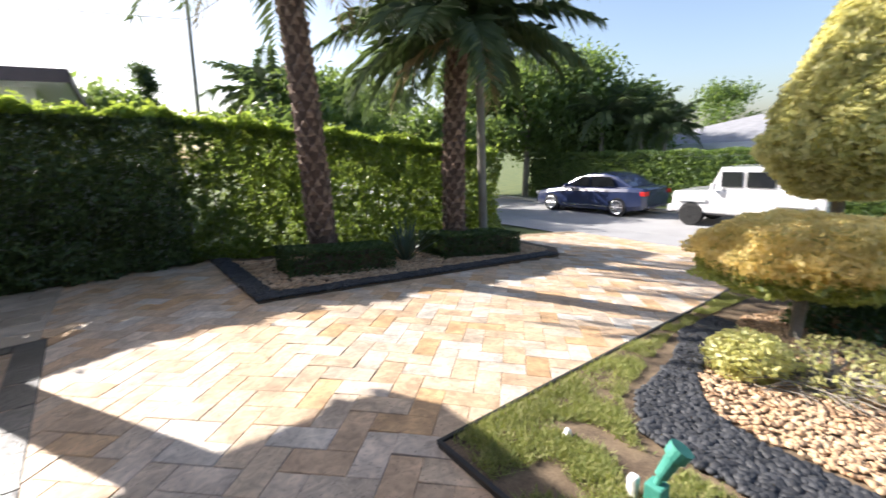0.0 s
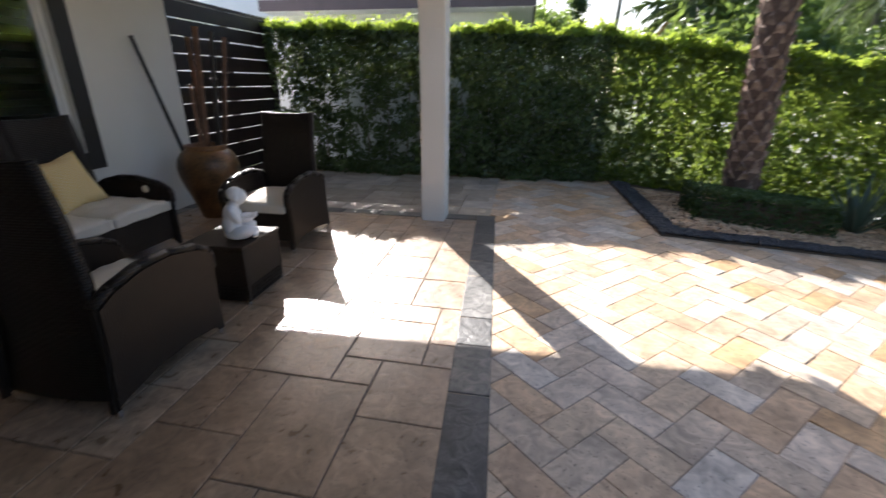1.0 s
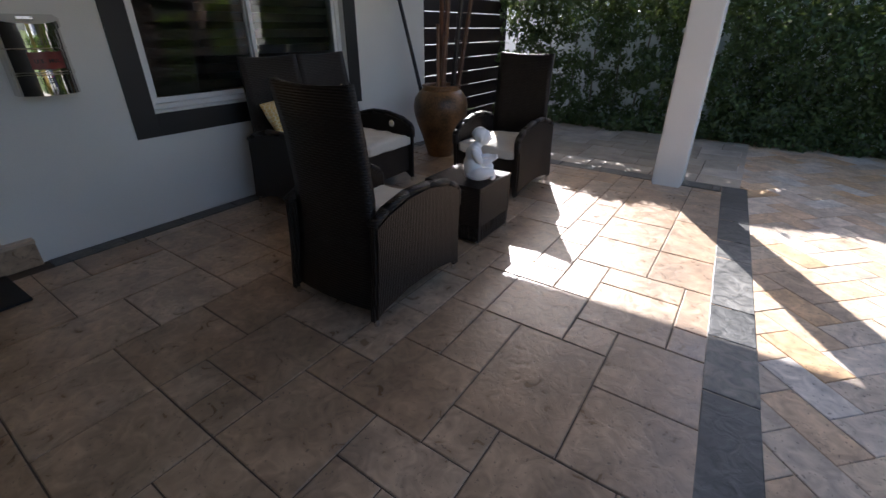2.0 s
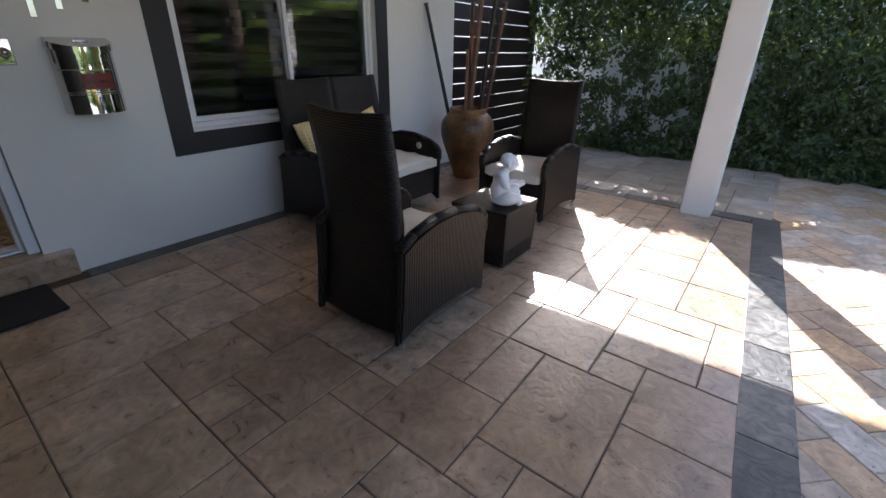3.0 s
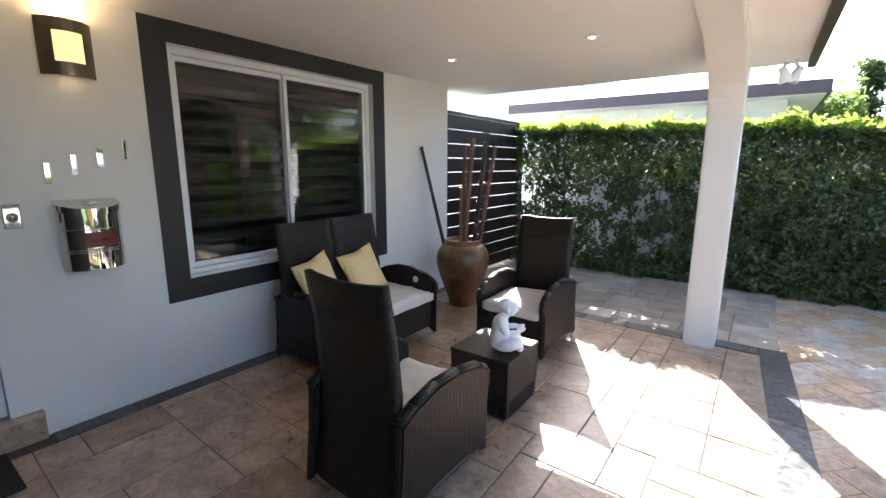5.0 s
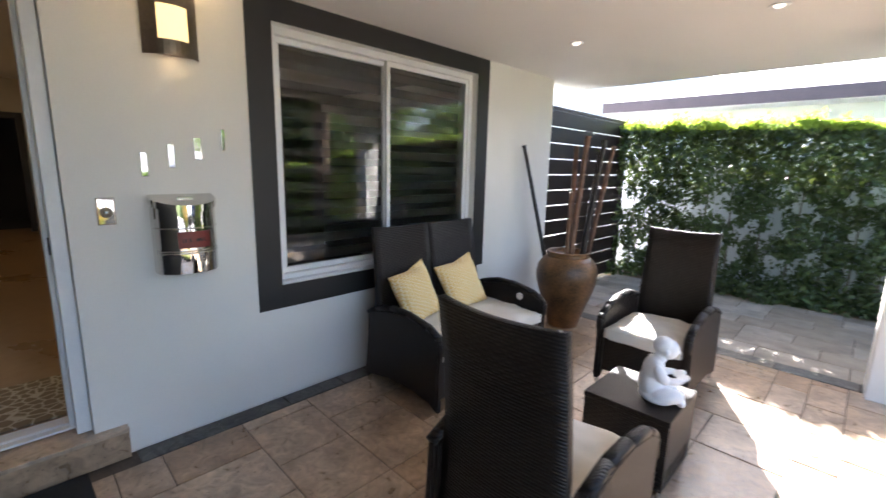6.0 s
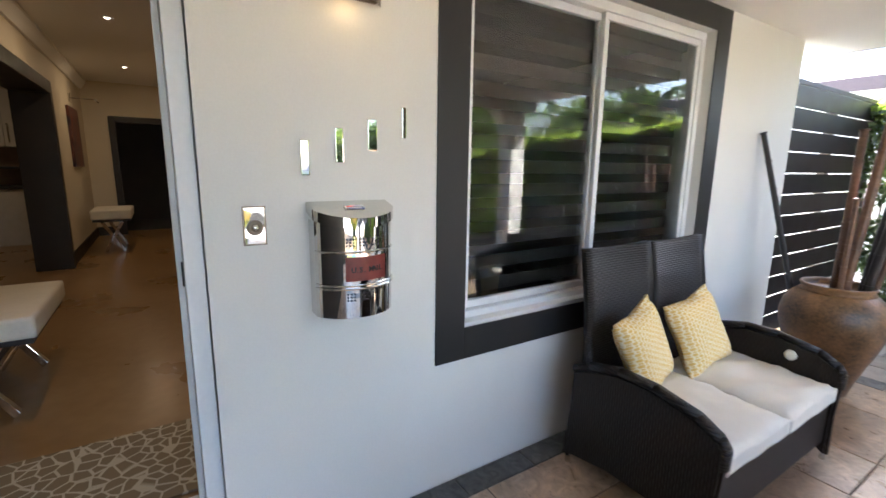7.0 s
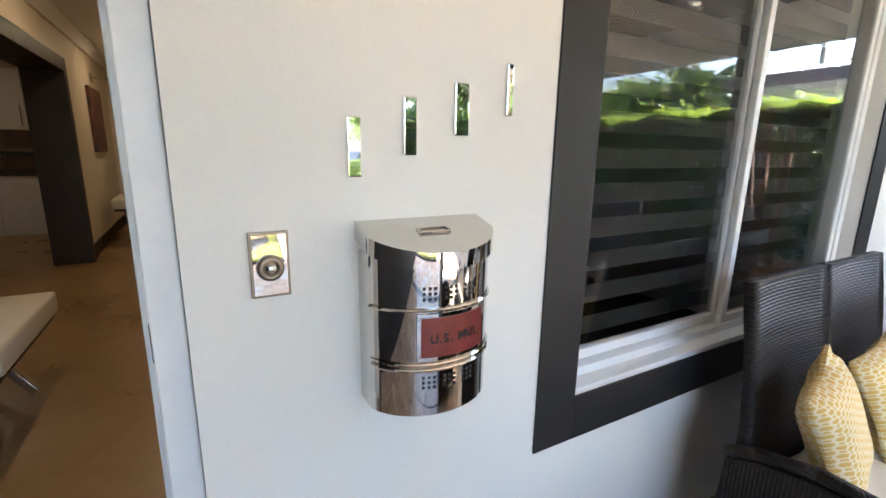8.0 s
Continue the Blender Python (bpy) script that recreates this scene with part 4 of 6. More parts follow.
def back_panel(xa, xb, depth, left=1, right=1, setin=0.0, steps=10):
    """A tall back that leans away, with a hollowed upper edge."""
    d = depth / 2
    rows = [(0.08, -d + 0.045, 0.0), (0.34, -d + 0.06 + setin * 0.5, 0.0), (0.60, -d + 0.05 + setin * 0.8, 0.004), (0.85, -d + 0.015 + setin, 0.010), (1.01, -d - 0.025 + setin, 0.012)]
    bm = bmesh.new()
    grids = []
    for off in (0.0, -0.035):
        grid = []
        for z, y, inset in rows:
            line = []
            for k in range(steps + 1):
                u = 2 * k / steps - 1
                top = 0.056 + 0.014 * u * u if z == 1.01 else 0.0
                line.append(bm.verts.new((xa + inset * left + (xb - xa - inset * (left + right)) * k / steps, y + off - 0.02 * (1 - u * u), z + top)))
            grid.append(line)
        grids.append(grid)
    for g in grids:
        for a, b in zip(g, g[1:]):
            for k in range(steps):
                bm.faces.new((a[k], a[k + 1], b[k + 1], b[k]))
    f, g = grids
    n = len(rows)
    for r in range(n - 1):
        for k in (0, steps):
            bm.faces.new((f[r][k], f[r + 1][k], g[r + 1][k], g[r][k]))
    for r in (0, n - 1):
        for k in range(steps):
            bm.faces.new((f[r][k], f[r][k + 1], g[r][k + 1], g[r][k]))
    bmesh.ops.recalc_face_normals(bm, faces=bm.faces)
    return bm


def puffy(xa, xb, ya, yb, za, zb, bulge=0.025, wave=0.008):
    """A stuffed cushion: a rounded, slightly uneven block."""
    bm = bmesh.new()
    box(bm, -1, 1, -1, 1, -1, 1)
    bmesh.ops.subdivide_edges(bm, edges=bm.edges, cuts=17, use_grid_fill=True)
    for v in bm.verts:
        x, y, z = v.co
        rim = max(abs(x), abs(y))
        edge = max(0.0, (rim - 0.82) / 0.18)
        k = 1 - 0.35 * edge ** 2
        n = noise.noise(Vector((x * 1.7 + xa * 9, y * 1.7, z)))
        v.co = ((xa + xb) / 2 + x * (xb - xa) / 2, (ya + yb) / 2 + y * (yb - ya) / 2,
                (za + zb) / 2 + z * (zb - za) / 2 * k + z * bulge * (1 - x * x) * (1 - y * y) + n * wave * 2 - (max(0.0, z) * 0.014 * max(0.0, 0.35 - abs(noise.noise(Vector((x * 1.1 + xa * 5, y * 3.1 + x, 4.2))))) / 0.35))
    return bm


def wicker_seat(name, label, category, width, seats, at, turn, group=""):
    """A high-backed wicker chair that faces +y: arms, tall back panels, cushion and metal feet."""
    depth, hw = 0.70, width / 2
    c = thing(name, label, category, group, at=at, turn=turn)
    for x in (-hw + 0.024, hw - 0.024):
        sp = part("arm", side_panel(x, depth), "wick_side", c)
        part("arm_roll", arm_roll(x, depth), "wick", sp, "thick woven rim", True)
        for y in (-depth / 2 + 0.016, depth / 2 - 0.008):
            part("foot", foot_at(x, y), "chrome", c, "small metal foot")
    part("apron", boxes((-hw + 0.05, hw - 0.05, depth / 2 - 0.045, depth / 2 - 0.012, 0.10, 0.335), (-hw + 0.05, hw - 0.05, -depth / 2 + 0.06, depth / 2 - 0.046, 0.29, 0.325), bevel=0.006), "wick", c)
    inner = 2 * hw - 0.10
    step_w = inner / seats
    for k in range(seats):
        xa = -hw + 0.05 + k * step_w
        part("backrest", back_panel(xa + 0.003, xa + step_w - 0.003, depth, (2.2 if seats > 1 else 1) if k == 0 else 0.1, (2.2 if seats > 1 else 1) if k == seats - 1 else 0.1, 0.02 if seats > 1 else 0.065), "wick", c, smooth=True)
        part("cushion", puffy(xa + 0.006, xa + step_w - 0.006, -depth / 2 + (0.09 if seats > 1 else 0.17), depth / 2 + 0.012, 0.33, 0.435), "cushion", c, "cream seat cushion", True)
    return c


def foot_at(x, y):
    bm = lathe([(0.011, 0.0), (0.014, 0.006), (0.012, 0.036)], 12)
    bmesh.ops.translate(bm, vec=(x, y, 0), verts=bm.verts)
    return bm


near_chair = wicker_seat("wicker_armchair", "dark brown high-backed wicker armchair with cream cushion", "armchair", 0.60, 1, (-2.395, 2.0, 0.0), 0, "wicker seats")
far_chair = wicker_seat("wicker_armchair", "dark brown wicker armchair in the sun beside the table", "armchair", 0.615, 1, (-2.60, 3.92, 0.0), 180, "wicker seats")
sofa = wicker_seat("wicker_loveseat", "dark brown wicker loveseat with two tall backs", "loveseat", 1.19, 2, (-3.69, 2.975, 0.0), -90, "wicker seats")
for ch, xx in ((sofa, -0.545), (far_chair, 0.28)):
    ring = lathe([(0.014, -0.002), (0.029, -0.002), (0.028, 0.005), (0.015, 0.005)], 24)
    bmesh.ops.rotate(ring, cent=(0, 0, 0), matrix=Matrix.Rotation(math.pi / 2, 3, 'Y'), verts=ring.verts)
    bmesh.ops.translate(ring, vec=(xx, 0.15, 0.50), verts=ring.verts)
    part("grommet", ring, "cushion", ch, "pale ring set in the arm", True)


def pillow(at, lean, turn, roll):
    bm = bmesh.new()
    box(bm, -1, 1, -1, 1, -1, 1)
    bmesh.ops.subdivide_edges(bm, edges=bm.edges, cuts=11, use_grid_fill=True)
    for v in bm.verts:
        x, y, z = v.co
        r = max(abs(x), abs(y))
        full = (1 - x ** 4) * (1 - y ** 4)
        pinch = 1 - 0.13 * (1 - min(abs(x), abs(y))) * max(abs(x), abs(y))
        v.co = (x * 0.205 * pinch, y * 0.205 * pinch, z * (0.006 + 0.062 * full ** 0.6) + 0.004 * noise.noise(v.co * 2))
    ob = part("throw_pillow", bm, "pillow", None, smooth=True)
    ob.matrix_basis = pose(*at, 0, 0, turn) @ pose(0, 0, 0, 0, lean, 0) @ pose(0, 0, 0, 0, 0, roll)
    return tagged(ob, "yellow throw pillow with cream lattice print on the loveseat", "pillow", "throw pillows")


pillow((-3.835, 2.67, 0.612), 70, 12, 9)
pillow((-3.835, 3.15, 0.607), 68, -2, 10)

# ---- table and figure ----
table = thing("side_table", "dark brown wicker cube side table", "side table", at=(-2.348, 2.885, 0.0))
part("tabletop", boxes((-0.21, 0.21, -0.215, 0.215, 0.362, 0.39), bevel=0.008), "wick", table)
for x0_, x1_, y0_, y1_ in ((-0.205, 0.205, -0.21, -0.185), (-0.205, 0.205, 0.185, 0.21), (-0.205, -0.18, -0.184, 0.184), (0.18, 0.205, -0.184, 0.184)):
    panel = part("side_panel", boxes((x0_, x1_, y0_, y1_, 0.125, 0.361), bevel=0.004), "wick", table)
    lace, wide = bmesh.new(), x1_ - x0_ > y1_ - y0_
    u, end = (x0_, x1_) if wide else (y0_, y1_)
    while u < end - 0.008:
        w_ = min(end - u, rng.uniform(0.006, 0.018))
        a_ = (u, u + w_, y0_, y1_) if wide else (x0_, x1_, u, u + w_)
        box(lace, *a_, 0.030, 0.126)
        u += w_ + rng.uniform(0.008, 0.016)
    for zc in (0.024, 0.052, 0.078, 0.104):
        box(lace, x0_ + 0.002, x1_ - 0.002, y0_ + 0.002, y1_ - 0.002, zc, zc + rng.uniform(0.005, 0.010))
    part("openwork", lace, "wick", panel, "open woven lower band")
for x in (-0.19, 0.19):
    for y in (-0.195, 0.195):
        part("foot", foot_at(x, y), "chrome", table)


def figure():
    """A seated child figure with an open book, as one smooth plaster mesh."""
    bm = bmesh.new()

    def ball(c, r, tilt=0.0):
        made = bmesh.ops.create_icosphere(bm, subdivisions=3, radius=1)
        bmesh.ops.scale(bm, vec=r, verts=made["verts"])
        if tilt:
            bmesh.ops.rotate(bm, cent=(0, 0, 0), matrix=Matrix.Rotation(tilt, 3, 'X'), verts=made["verts"])
        bmesh.ops.translate(bm, vec=c, verts=made["verts"])
    ball((0, 0.005, 0.032), (0.088, 0.080, 0.034))
    ball((0, -0.030, 0.085), (0.062, 0.052, 0.070))
    ball((0, -0.026, 0.148), (0.058, 0.044, 0.062), -0.22)
    ball((0, -0.004, 0.200), (0.030, 0.028, 0.028), -0.4)
    ball((0, 0.026, 0.240), (0.038, 0.042, 0.046), -0.45)
    ball((0, 0.006, 0.257), (0.042, 0.044, 0.040))
    ball((0, 0.066, 0.232), (0.007, 0.010, 0.008))
    for s in (-1, 1):
        ball((s * 0.058, 0.030, 0.052), (0.036, 0.066, 0.034), 0.15)
        ball((s * 0.034, 0.082, 0.030), (0.056, 0.022, 0.020))
        ball((s * 0.062, -0.006, 0.145), (0.019, 0.024, 0.050), 0.55)
        ball((s * 0.054, 0.042, 0.118), (0.015, 0.046, 0.016), 0.12)
        ball((s * 0.026, 0.088, 0.126), (0.034, 0.030, 0.006), 0.45)
        ball((s * 0.040, 0.012, 0.238), (0.006, 0.010, 0.014))
    ob = part("statue", bm, "plaster", None, smooth=True)
    rm = ob.modifiers.new("remesh", 'REMESH')
    rm.mode, rm.voxel_size, rm.use_smooth_shade = 'VOXEL', 0.004, True
    sm = ob.modifiers.new("smooth", 'SMOOTH')
    sm.iterations, sm.factor = 3, 0.5
    return tagged(ob, "white plaster statue of a seated reading figure on the side table", "statue")


statue = figure()
statue.matrix_basis = pose(-2.26, 2.84, 0.392, 0, 0, -60) @ Matrix.Scale(1.12, 4)

# ---- urn with bamboo ----
urn = thing("urn", "large brown weathered terracotta floor urn", "urn", at=(-3.65, 4.47, 0.0))
prof = [(0.13, 0.0), (0.14, 0.01), (0.165, 0.10), (0.205, 0.22), (0.25, 0.34), (0.282, 0.45), (0.288, 0.53), (0.274, 0.60), (0.238, 0.655), (0.200, 0.69), (0.187, 0.705),
        (0.190, 0.718), (0.198, 0.728), (0.195, 0.738), (0.180, 0.737), (0.172, 0.72), (0.172, 0.70), (0.21, 0.64), (0.25, 0.50), (0.10, 0.10), (0.01, 0.09)]
part("body", lathe(prof[:10] + [(0.17, 0.688), (0.21, 0.64), (0.25, 0.50), (0.10, 0.10), (0.01, 0.09)], 56), "terracotta", urn, smooth=True)
part("rim", lathe(prof[9:17], 56), "terracotta", urn, "rolled urn lip", True)
stems = [((-3.76, 4.47), (-4.19, 4.43, 1.725), 0.021, "bamboo_dark"), ((-3.68, 4.52), (-3.67, 4.52, 1.72), 0.027, "bamboo"), ((-3.64, 4.43), (-3.54, 4.47, 1.80), 0.030, "bamboo"),
         ((-3.58, 4.49), (-3.38, 4.47, 1.76), 0.028, "bamboo_dark"), ((-3.57, 4.54), (-3.36, 4.62, 1.72), 0.025, "bamboo"), ((-3.62, 4.38), (-3.60, 4.35, 1.30), 0.018, "bamboo"), ((-3.60, 4.56), (-3.46, 4.56, 1.66), 0.022, "bamboo_dark")]
for (bx, by), top, r, mt in stems:
    bm = bmesh.new()
    a, b = Vector((bx, by, 0.16)), Vector(top)
    count = 8
    for k in range(count):
        p, q = a.lerp(b, k / count), a.lerp(b, (k + 1) / count)
        tube(bm, p, q.lerp(p, 0.04), r * (1 - 0.02 * k), r * (1 - 0.02 * k), 10)
        tube(bm, q.lerp(p, 0.045), q, r * 1.12, r * 1.12, 10)
    tagged(part("bamboo_pole", bm, mt), "dry bamboo pole leaning in the terracotta urn", "bamboo", "bamboo poles")

# ---- hedges, shrubs and palms ----
def hedge(name, label, xa, xb, ya, yb, top_a, top_b, count, material="leaf", size=0.036, gap=None, cat="hedge", sides=True, stem=0.35):
    """A clipped hedge along x: leaves crowd its faces and upper edge, thin stems stand inside."""
    h = thing(name, label, cat)
    n = count
    x = rng.uniform(xa, xb, n)
    f = (x - xa) / (xb - xa)
    top = top_a + (top_b - top_a) * f + 0.035 * np.sin(x * 5.1) + 0.03 * np.sin(x * 13.7 + 1)
    low = np.array([gz(v) for v in x])
    kind = rng.random(n)
    d = np.abs(rng.normal(0, 0.07, n))
    y = np.where(kind < 0.45, ya + d + 0.05 * np.sin(x * 7 + 2.3), np.where(kind < 0.62, yb - d, rng.uniform(ya, yb, n)))
    z = low + 0.01 + (top - low - 0.01) * rng.random(n) ** 1.05
    cap = kind > 0.76
    z = np.where(cap, top - np.abs(rng.normal(0, 0.07, n)) + (rng.random(n) < 0.06) * rng.uniform(0, 0.12, n), z)
    y = y + 0.05 * np.sin(z * 6 + x * 3)
    lump = np.array([noise.noise(Vector((a * 5.2, 3.3, b * 4.4))) + 0.6 * noise.noise(Vector((a * 13.0, 7.1, b * 11.0))) for a, b in zip(x, z)])
    y = np.where(kind < 0.45, y - 0.13 * lump, y)
    z = np.where(cap, z + 0.05 * lump, z)
    pts = np.stack([x, y, z], 1)
    if gap is not None:
        pts = pts[gap(pts)]
    out = np.zeros((len(pts), 3))
    out[:, 1] = np.where(pts[:, 1] < (ya + yb) / 2, -1, 1)
    # crest band: young growth plus sunlight painted into the leaf colour
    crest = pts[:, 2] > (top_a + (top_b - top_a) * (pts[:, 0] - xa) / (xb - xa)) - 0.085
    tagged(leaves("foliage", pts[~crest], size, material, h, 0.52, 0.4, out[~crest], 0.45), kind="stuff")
    tagged(leaves("lit_new_growth", pts[crest], size * 0.95, "leaf_new_lit", h, 0.52, 0.4), kind="stuff")
    bm = bmesh.new()
    k = xa + 0.1
    while k < xb:
        y = rng.uniform(ya + 0.15, yb - 0.15)
        tube(bm, (k, y, gz(k) - 0.05), (k + rng.normal(0, 0.05), y + rng.normal(0, 0.05), top_a * 0.85 + gz(k)), 0.014, 0.006, 6)
        k += stem * rng.uniform(0.7, 1.3)
    tagged(part("branchwork", bm, "bark2", h), kind="stuff")
    return h


def thin(pts):
    """Leaves out some leaves in drifting patches so that light comes through."""
    keep = np.ones(len(pts), bool)
    for i, p in enumerate(pts):
        v = noise.noise(Vector((p[0] * 7.5, p[1] * 0.5, p[2] * 5.6)))
        if v > (0.06 if p[0] < -1.3 else 0.30) and 0.2 < p[2] < (1.40 if p[0] < -0.3 else 1.6) and rng.random() < (0.95 if p[0] < -1.3 else 0.6):
            keep[i] = False
    return keep


hedge("hedge", "tall clipped green ficus hedge between the gardens", -4.28, 0.6, 6.95, 7.55, 2.14, 1.98, 66000, size=0.036, gap=thin)
# this stretch wears the lit leaf copy, sunlight painted in
hedge("hedge", "tall leafy green hedge behind the palms", 0.55, 6.2, 6.95, 7.55, 1.98, 1.30, 46000, "leaf_sunlit", 0.042, thin)


def mound(name, label, cat, centre, radii, count, material, size, trunk=None, cone=False, flat=0.0):
    """A clipped bush: leaves on an uneven rounded or pointed body, with stems below."""
    h = thing(name, label, cat)
    n = count
    v = rng.normal(size=(n, 3))
    v /= np.linalg.norm(v, axis=1)[:, None]
    r = 1 - np.abs(rng.normal(0, 0.11, n))
    wob = 1 + 0.06 * np.sin(v[:, 0] * 7 + 1) * np.cos(v[:, 1] * 6) + 0.05 * np.sin(v[:, 2] * 9)
    lump = np.array([noise.noise(Vector(q) * 3.4) + 0.7 * noise.noise(Vector(q) * 8.0) for q in v])
    wob = wob + 0.12 * lump
    p = v * (r * wob)[:, None]
    if cone:
        t = rng.random(n) ** 1.35
        a = rng.uniform(0, 6.283, n)
        rad = (1 - t) ** 0.74 * np.clip(0.44 + t / 0.2 * 0.56, 0.44, 1) * r * (1 + 0.05 * np.sin(a * 5 + t * 9))
        rad = rad * (1 + 0.11 * np.array([noise.noise(Vector((math.cos(q) * 4, math.sin(q) * 4, w * 7))) + 0.7 * noise.noise(Vector((math.cos(q) * 9, math.sin(q) * 9, w * 16))) for q, w in zip(a, t)]))
        p = np.stack([np.cos(a) * rad, np.sin(a) * rad, 2 * t - 1], 1)
        low = rng.random(n) < 0.10
        p[low, 2] = -1 + rng.uniform(0, 0.1, low.sum())
        p[low, :2] = (v[low, :2] * rng.random(low.sum())[:, None]) * 0.45
        v = np.stack([np.cos(a), np.sin(a), np.full(n, 0.4)], 1)
    if flat:
        p[:, 2] = np.maximum(p[:, 2], -flat + rng.uniform(0, 0.06, n))
    pts = p * np.array(radii) + np.array(centre)
    # golden bushes turn greener and darker towards the bottom
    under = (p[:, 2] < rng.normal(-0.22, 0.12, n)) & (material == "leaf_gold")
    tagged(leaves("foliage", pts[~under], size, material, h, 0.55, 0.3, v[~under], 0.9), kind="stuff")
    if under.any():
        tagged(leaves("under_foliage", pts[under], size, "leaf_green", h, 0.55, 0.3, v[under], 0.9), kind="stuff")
    inner = p[: n // 3] * np.array(radii) * 0.78 + np.array(centre)
    tagged(leaves("inner_foliage", inner, size * 1.3, "leaf_lime" if material != "leaf_box" else "leaf_box", h, 0.6, 0.3), kind="stuff")
    if trunk:
        base = Vector(trunk)
        for k, (dx, dy) in enumerate(((0, 0), (0.3, 0.18), (-0.32, 0.1), (0.1, -0.35))):
            bm = bmesh.new()
            mid = base + Vector((dx * 0.12, dy * 0.12, (centre[2] - base.z) * 0.5))
            tube(bm, base + Vector((dx * 0.06, dy * 0.06, -0.05)), mid, 0.085 if cone and k == 0 else 0.045 if k == 0 else 0.025, 0.07 if cone and k == 0 else 0.03 if k == 0 else 0.02, 8)
            tube(bm, mid, Vector(centre) + Vector((dx * radii[0], dy * radii[1], 0)), 0.03 if k == 0 else 0.02, 0.012, 8)
            part("trunk" if k == 0 else "branch", bm, "bark2", h)
    return h


g = gz
mound("topiary_tree", "golden-green cone topiary tree on a bare trunk", "topiary", (7.22, 1.88, 1.88), (1.14, 1.14, 1.30), 20000, "leaf_cone", 0.055, (7.22, 1.90, g(7.22)), cone=True)
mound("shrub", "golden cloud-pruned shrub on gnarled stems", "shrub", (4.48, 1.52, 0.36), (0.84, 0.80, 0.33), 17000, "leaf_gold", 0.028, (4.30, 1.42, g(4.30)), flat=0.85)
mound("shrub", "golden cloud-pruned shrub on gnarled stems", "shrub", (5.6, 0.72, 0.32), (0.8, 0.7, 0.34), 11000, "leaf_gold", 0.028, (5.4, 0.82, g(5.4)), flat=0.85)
mound("low_shrub", "low lime-green shrub over tan gravel", "shrub", (3.14, 1.36, -0.08), (0.27, 0.25, 0.16), 1500, "leaf_lime", 0.022, (3.1, 1.34, g(3.1)))
mound("low_shrub", "low lime-green shrub with bare twigs over tan gravel", "shrub", (3.55, 0.98, -0.15), (0.50, 0.34, 0.12), 520, "leaf_lime", 0.022, (3.5, 0.98, g(3.5)))
for label, cx, cy, cz, reach, count in (("bare grey twigs spreading from the low shrub", 3.35, 1.05, -0.17, 0.62, 90), ("bare grey twigs at the lime shrub's edge", 3.1, 1.22, -0.16, 0.36, 40)):
    bm = bmesh.new()
    for k in range(count):
        a, up_ = rng.uniform(0, 6.283), rng.uniform(0.05, 0.55)
        p = Vector((cx + rng.normal(0, 0.10), cy + rng.normal(0, 0.08), cz - 0.05))
        for j in range(3):
            a += rng.normal(0, 0.35)
            q = p + Vector((math.cos(a), math.sin(a), up_ * (1 - 0.45 * j))) * reach * rng.uniform(0.2, 0.36)
            tube(bm, p, q, 0.006 - 0.0015 * j, 0.0045 - 0.0015 * j, 5)
            p = q
    tagged(part("twigs", bm, "bark2"), label, "twigs", kind="stuff")
mound("low_shrub", "dark green groundcover leaves under the golden shrub", "shrub", (5.15, 1.2, -0.36), (0.8, 0.5, 0.16), 2600, "leaf_box", 0.03, (5.15, 1.2, g(5.15)))
mound("low_shrub", "dark green groundcover shrub under the topiary", "shrub", (6.2, 1.3, -0.28), (0.9, 0.6, 0.28), 2600, "leaf_box", 0.03, (6.2, 1.3, g(6.2)))


def box_hedge(label, xa, xb, ya, yb, height):
    h = thing("box_hedge", label, "hedge", "low box hedges")
    n = int(5200 * (xb - xa) * (yb - ya) / 0.5)
    p = rng.uniform(-1, 1, (n, 3))
    k = rng.integers(0, 5, n)
    s = np.sign(p)
    for i, ax in ((0, 0), (1, 1), (2, 2), (3, 2), (4, 1)):
        m = k == i
        p[m, ax] = s[m, ax] * (1 - np.abs(rng.normal(0, 0.05, m.sum())))
    p[:, 2] = np.where((k == 2) | (k == 3), np.abs(p[:, 2]), p[:, 2])
    x = (xa + xb) / 2 + p[:, 0] * (xb - xa) / 2
    low = np.array([gz(v) for v in x])
    pts = np.stack([x, (ya + yb) / 2 + p[:, 1] * (yb - ya) / 2 + 0.06 * np.sin(x * 2.2), low + 0.02 + (p[:, 2] + 1) / 2 * height], 1)
    tagged(leaves("foliage", pts, 0.02, "leaf_box", h, 0.6, 0.4), kind="stuff")
    bm = boxes((xa + 0.1, xb - 0.1, ya + 0.1, yb - 0.1, gz((xa + xb) / 2) - 0.03, gz((xa + xb) / 2) + height * 0.6))
    tagged(part("branchwork", bm, "mulch", h), kind="stuff")
    return h


box_hedge("low clipped box hedge round the palm", 1.35, 2.75, 5.35, 5.85, 0.32)
box_hedge("low clipped box hedge beside the street end of the bed", 3.7, 5.2, 5.5, 6.2, 0.36)


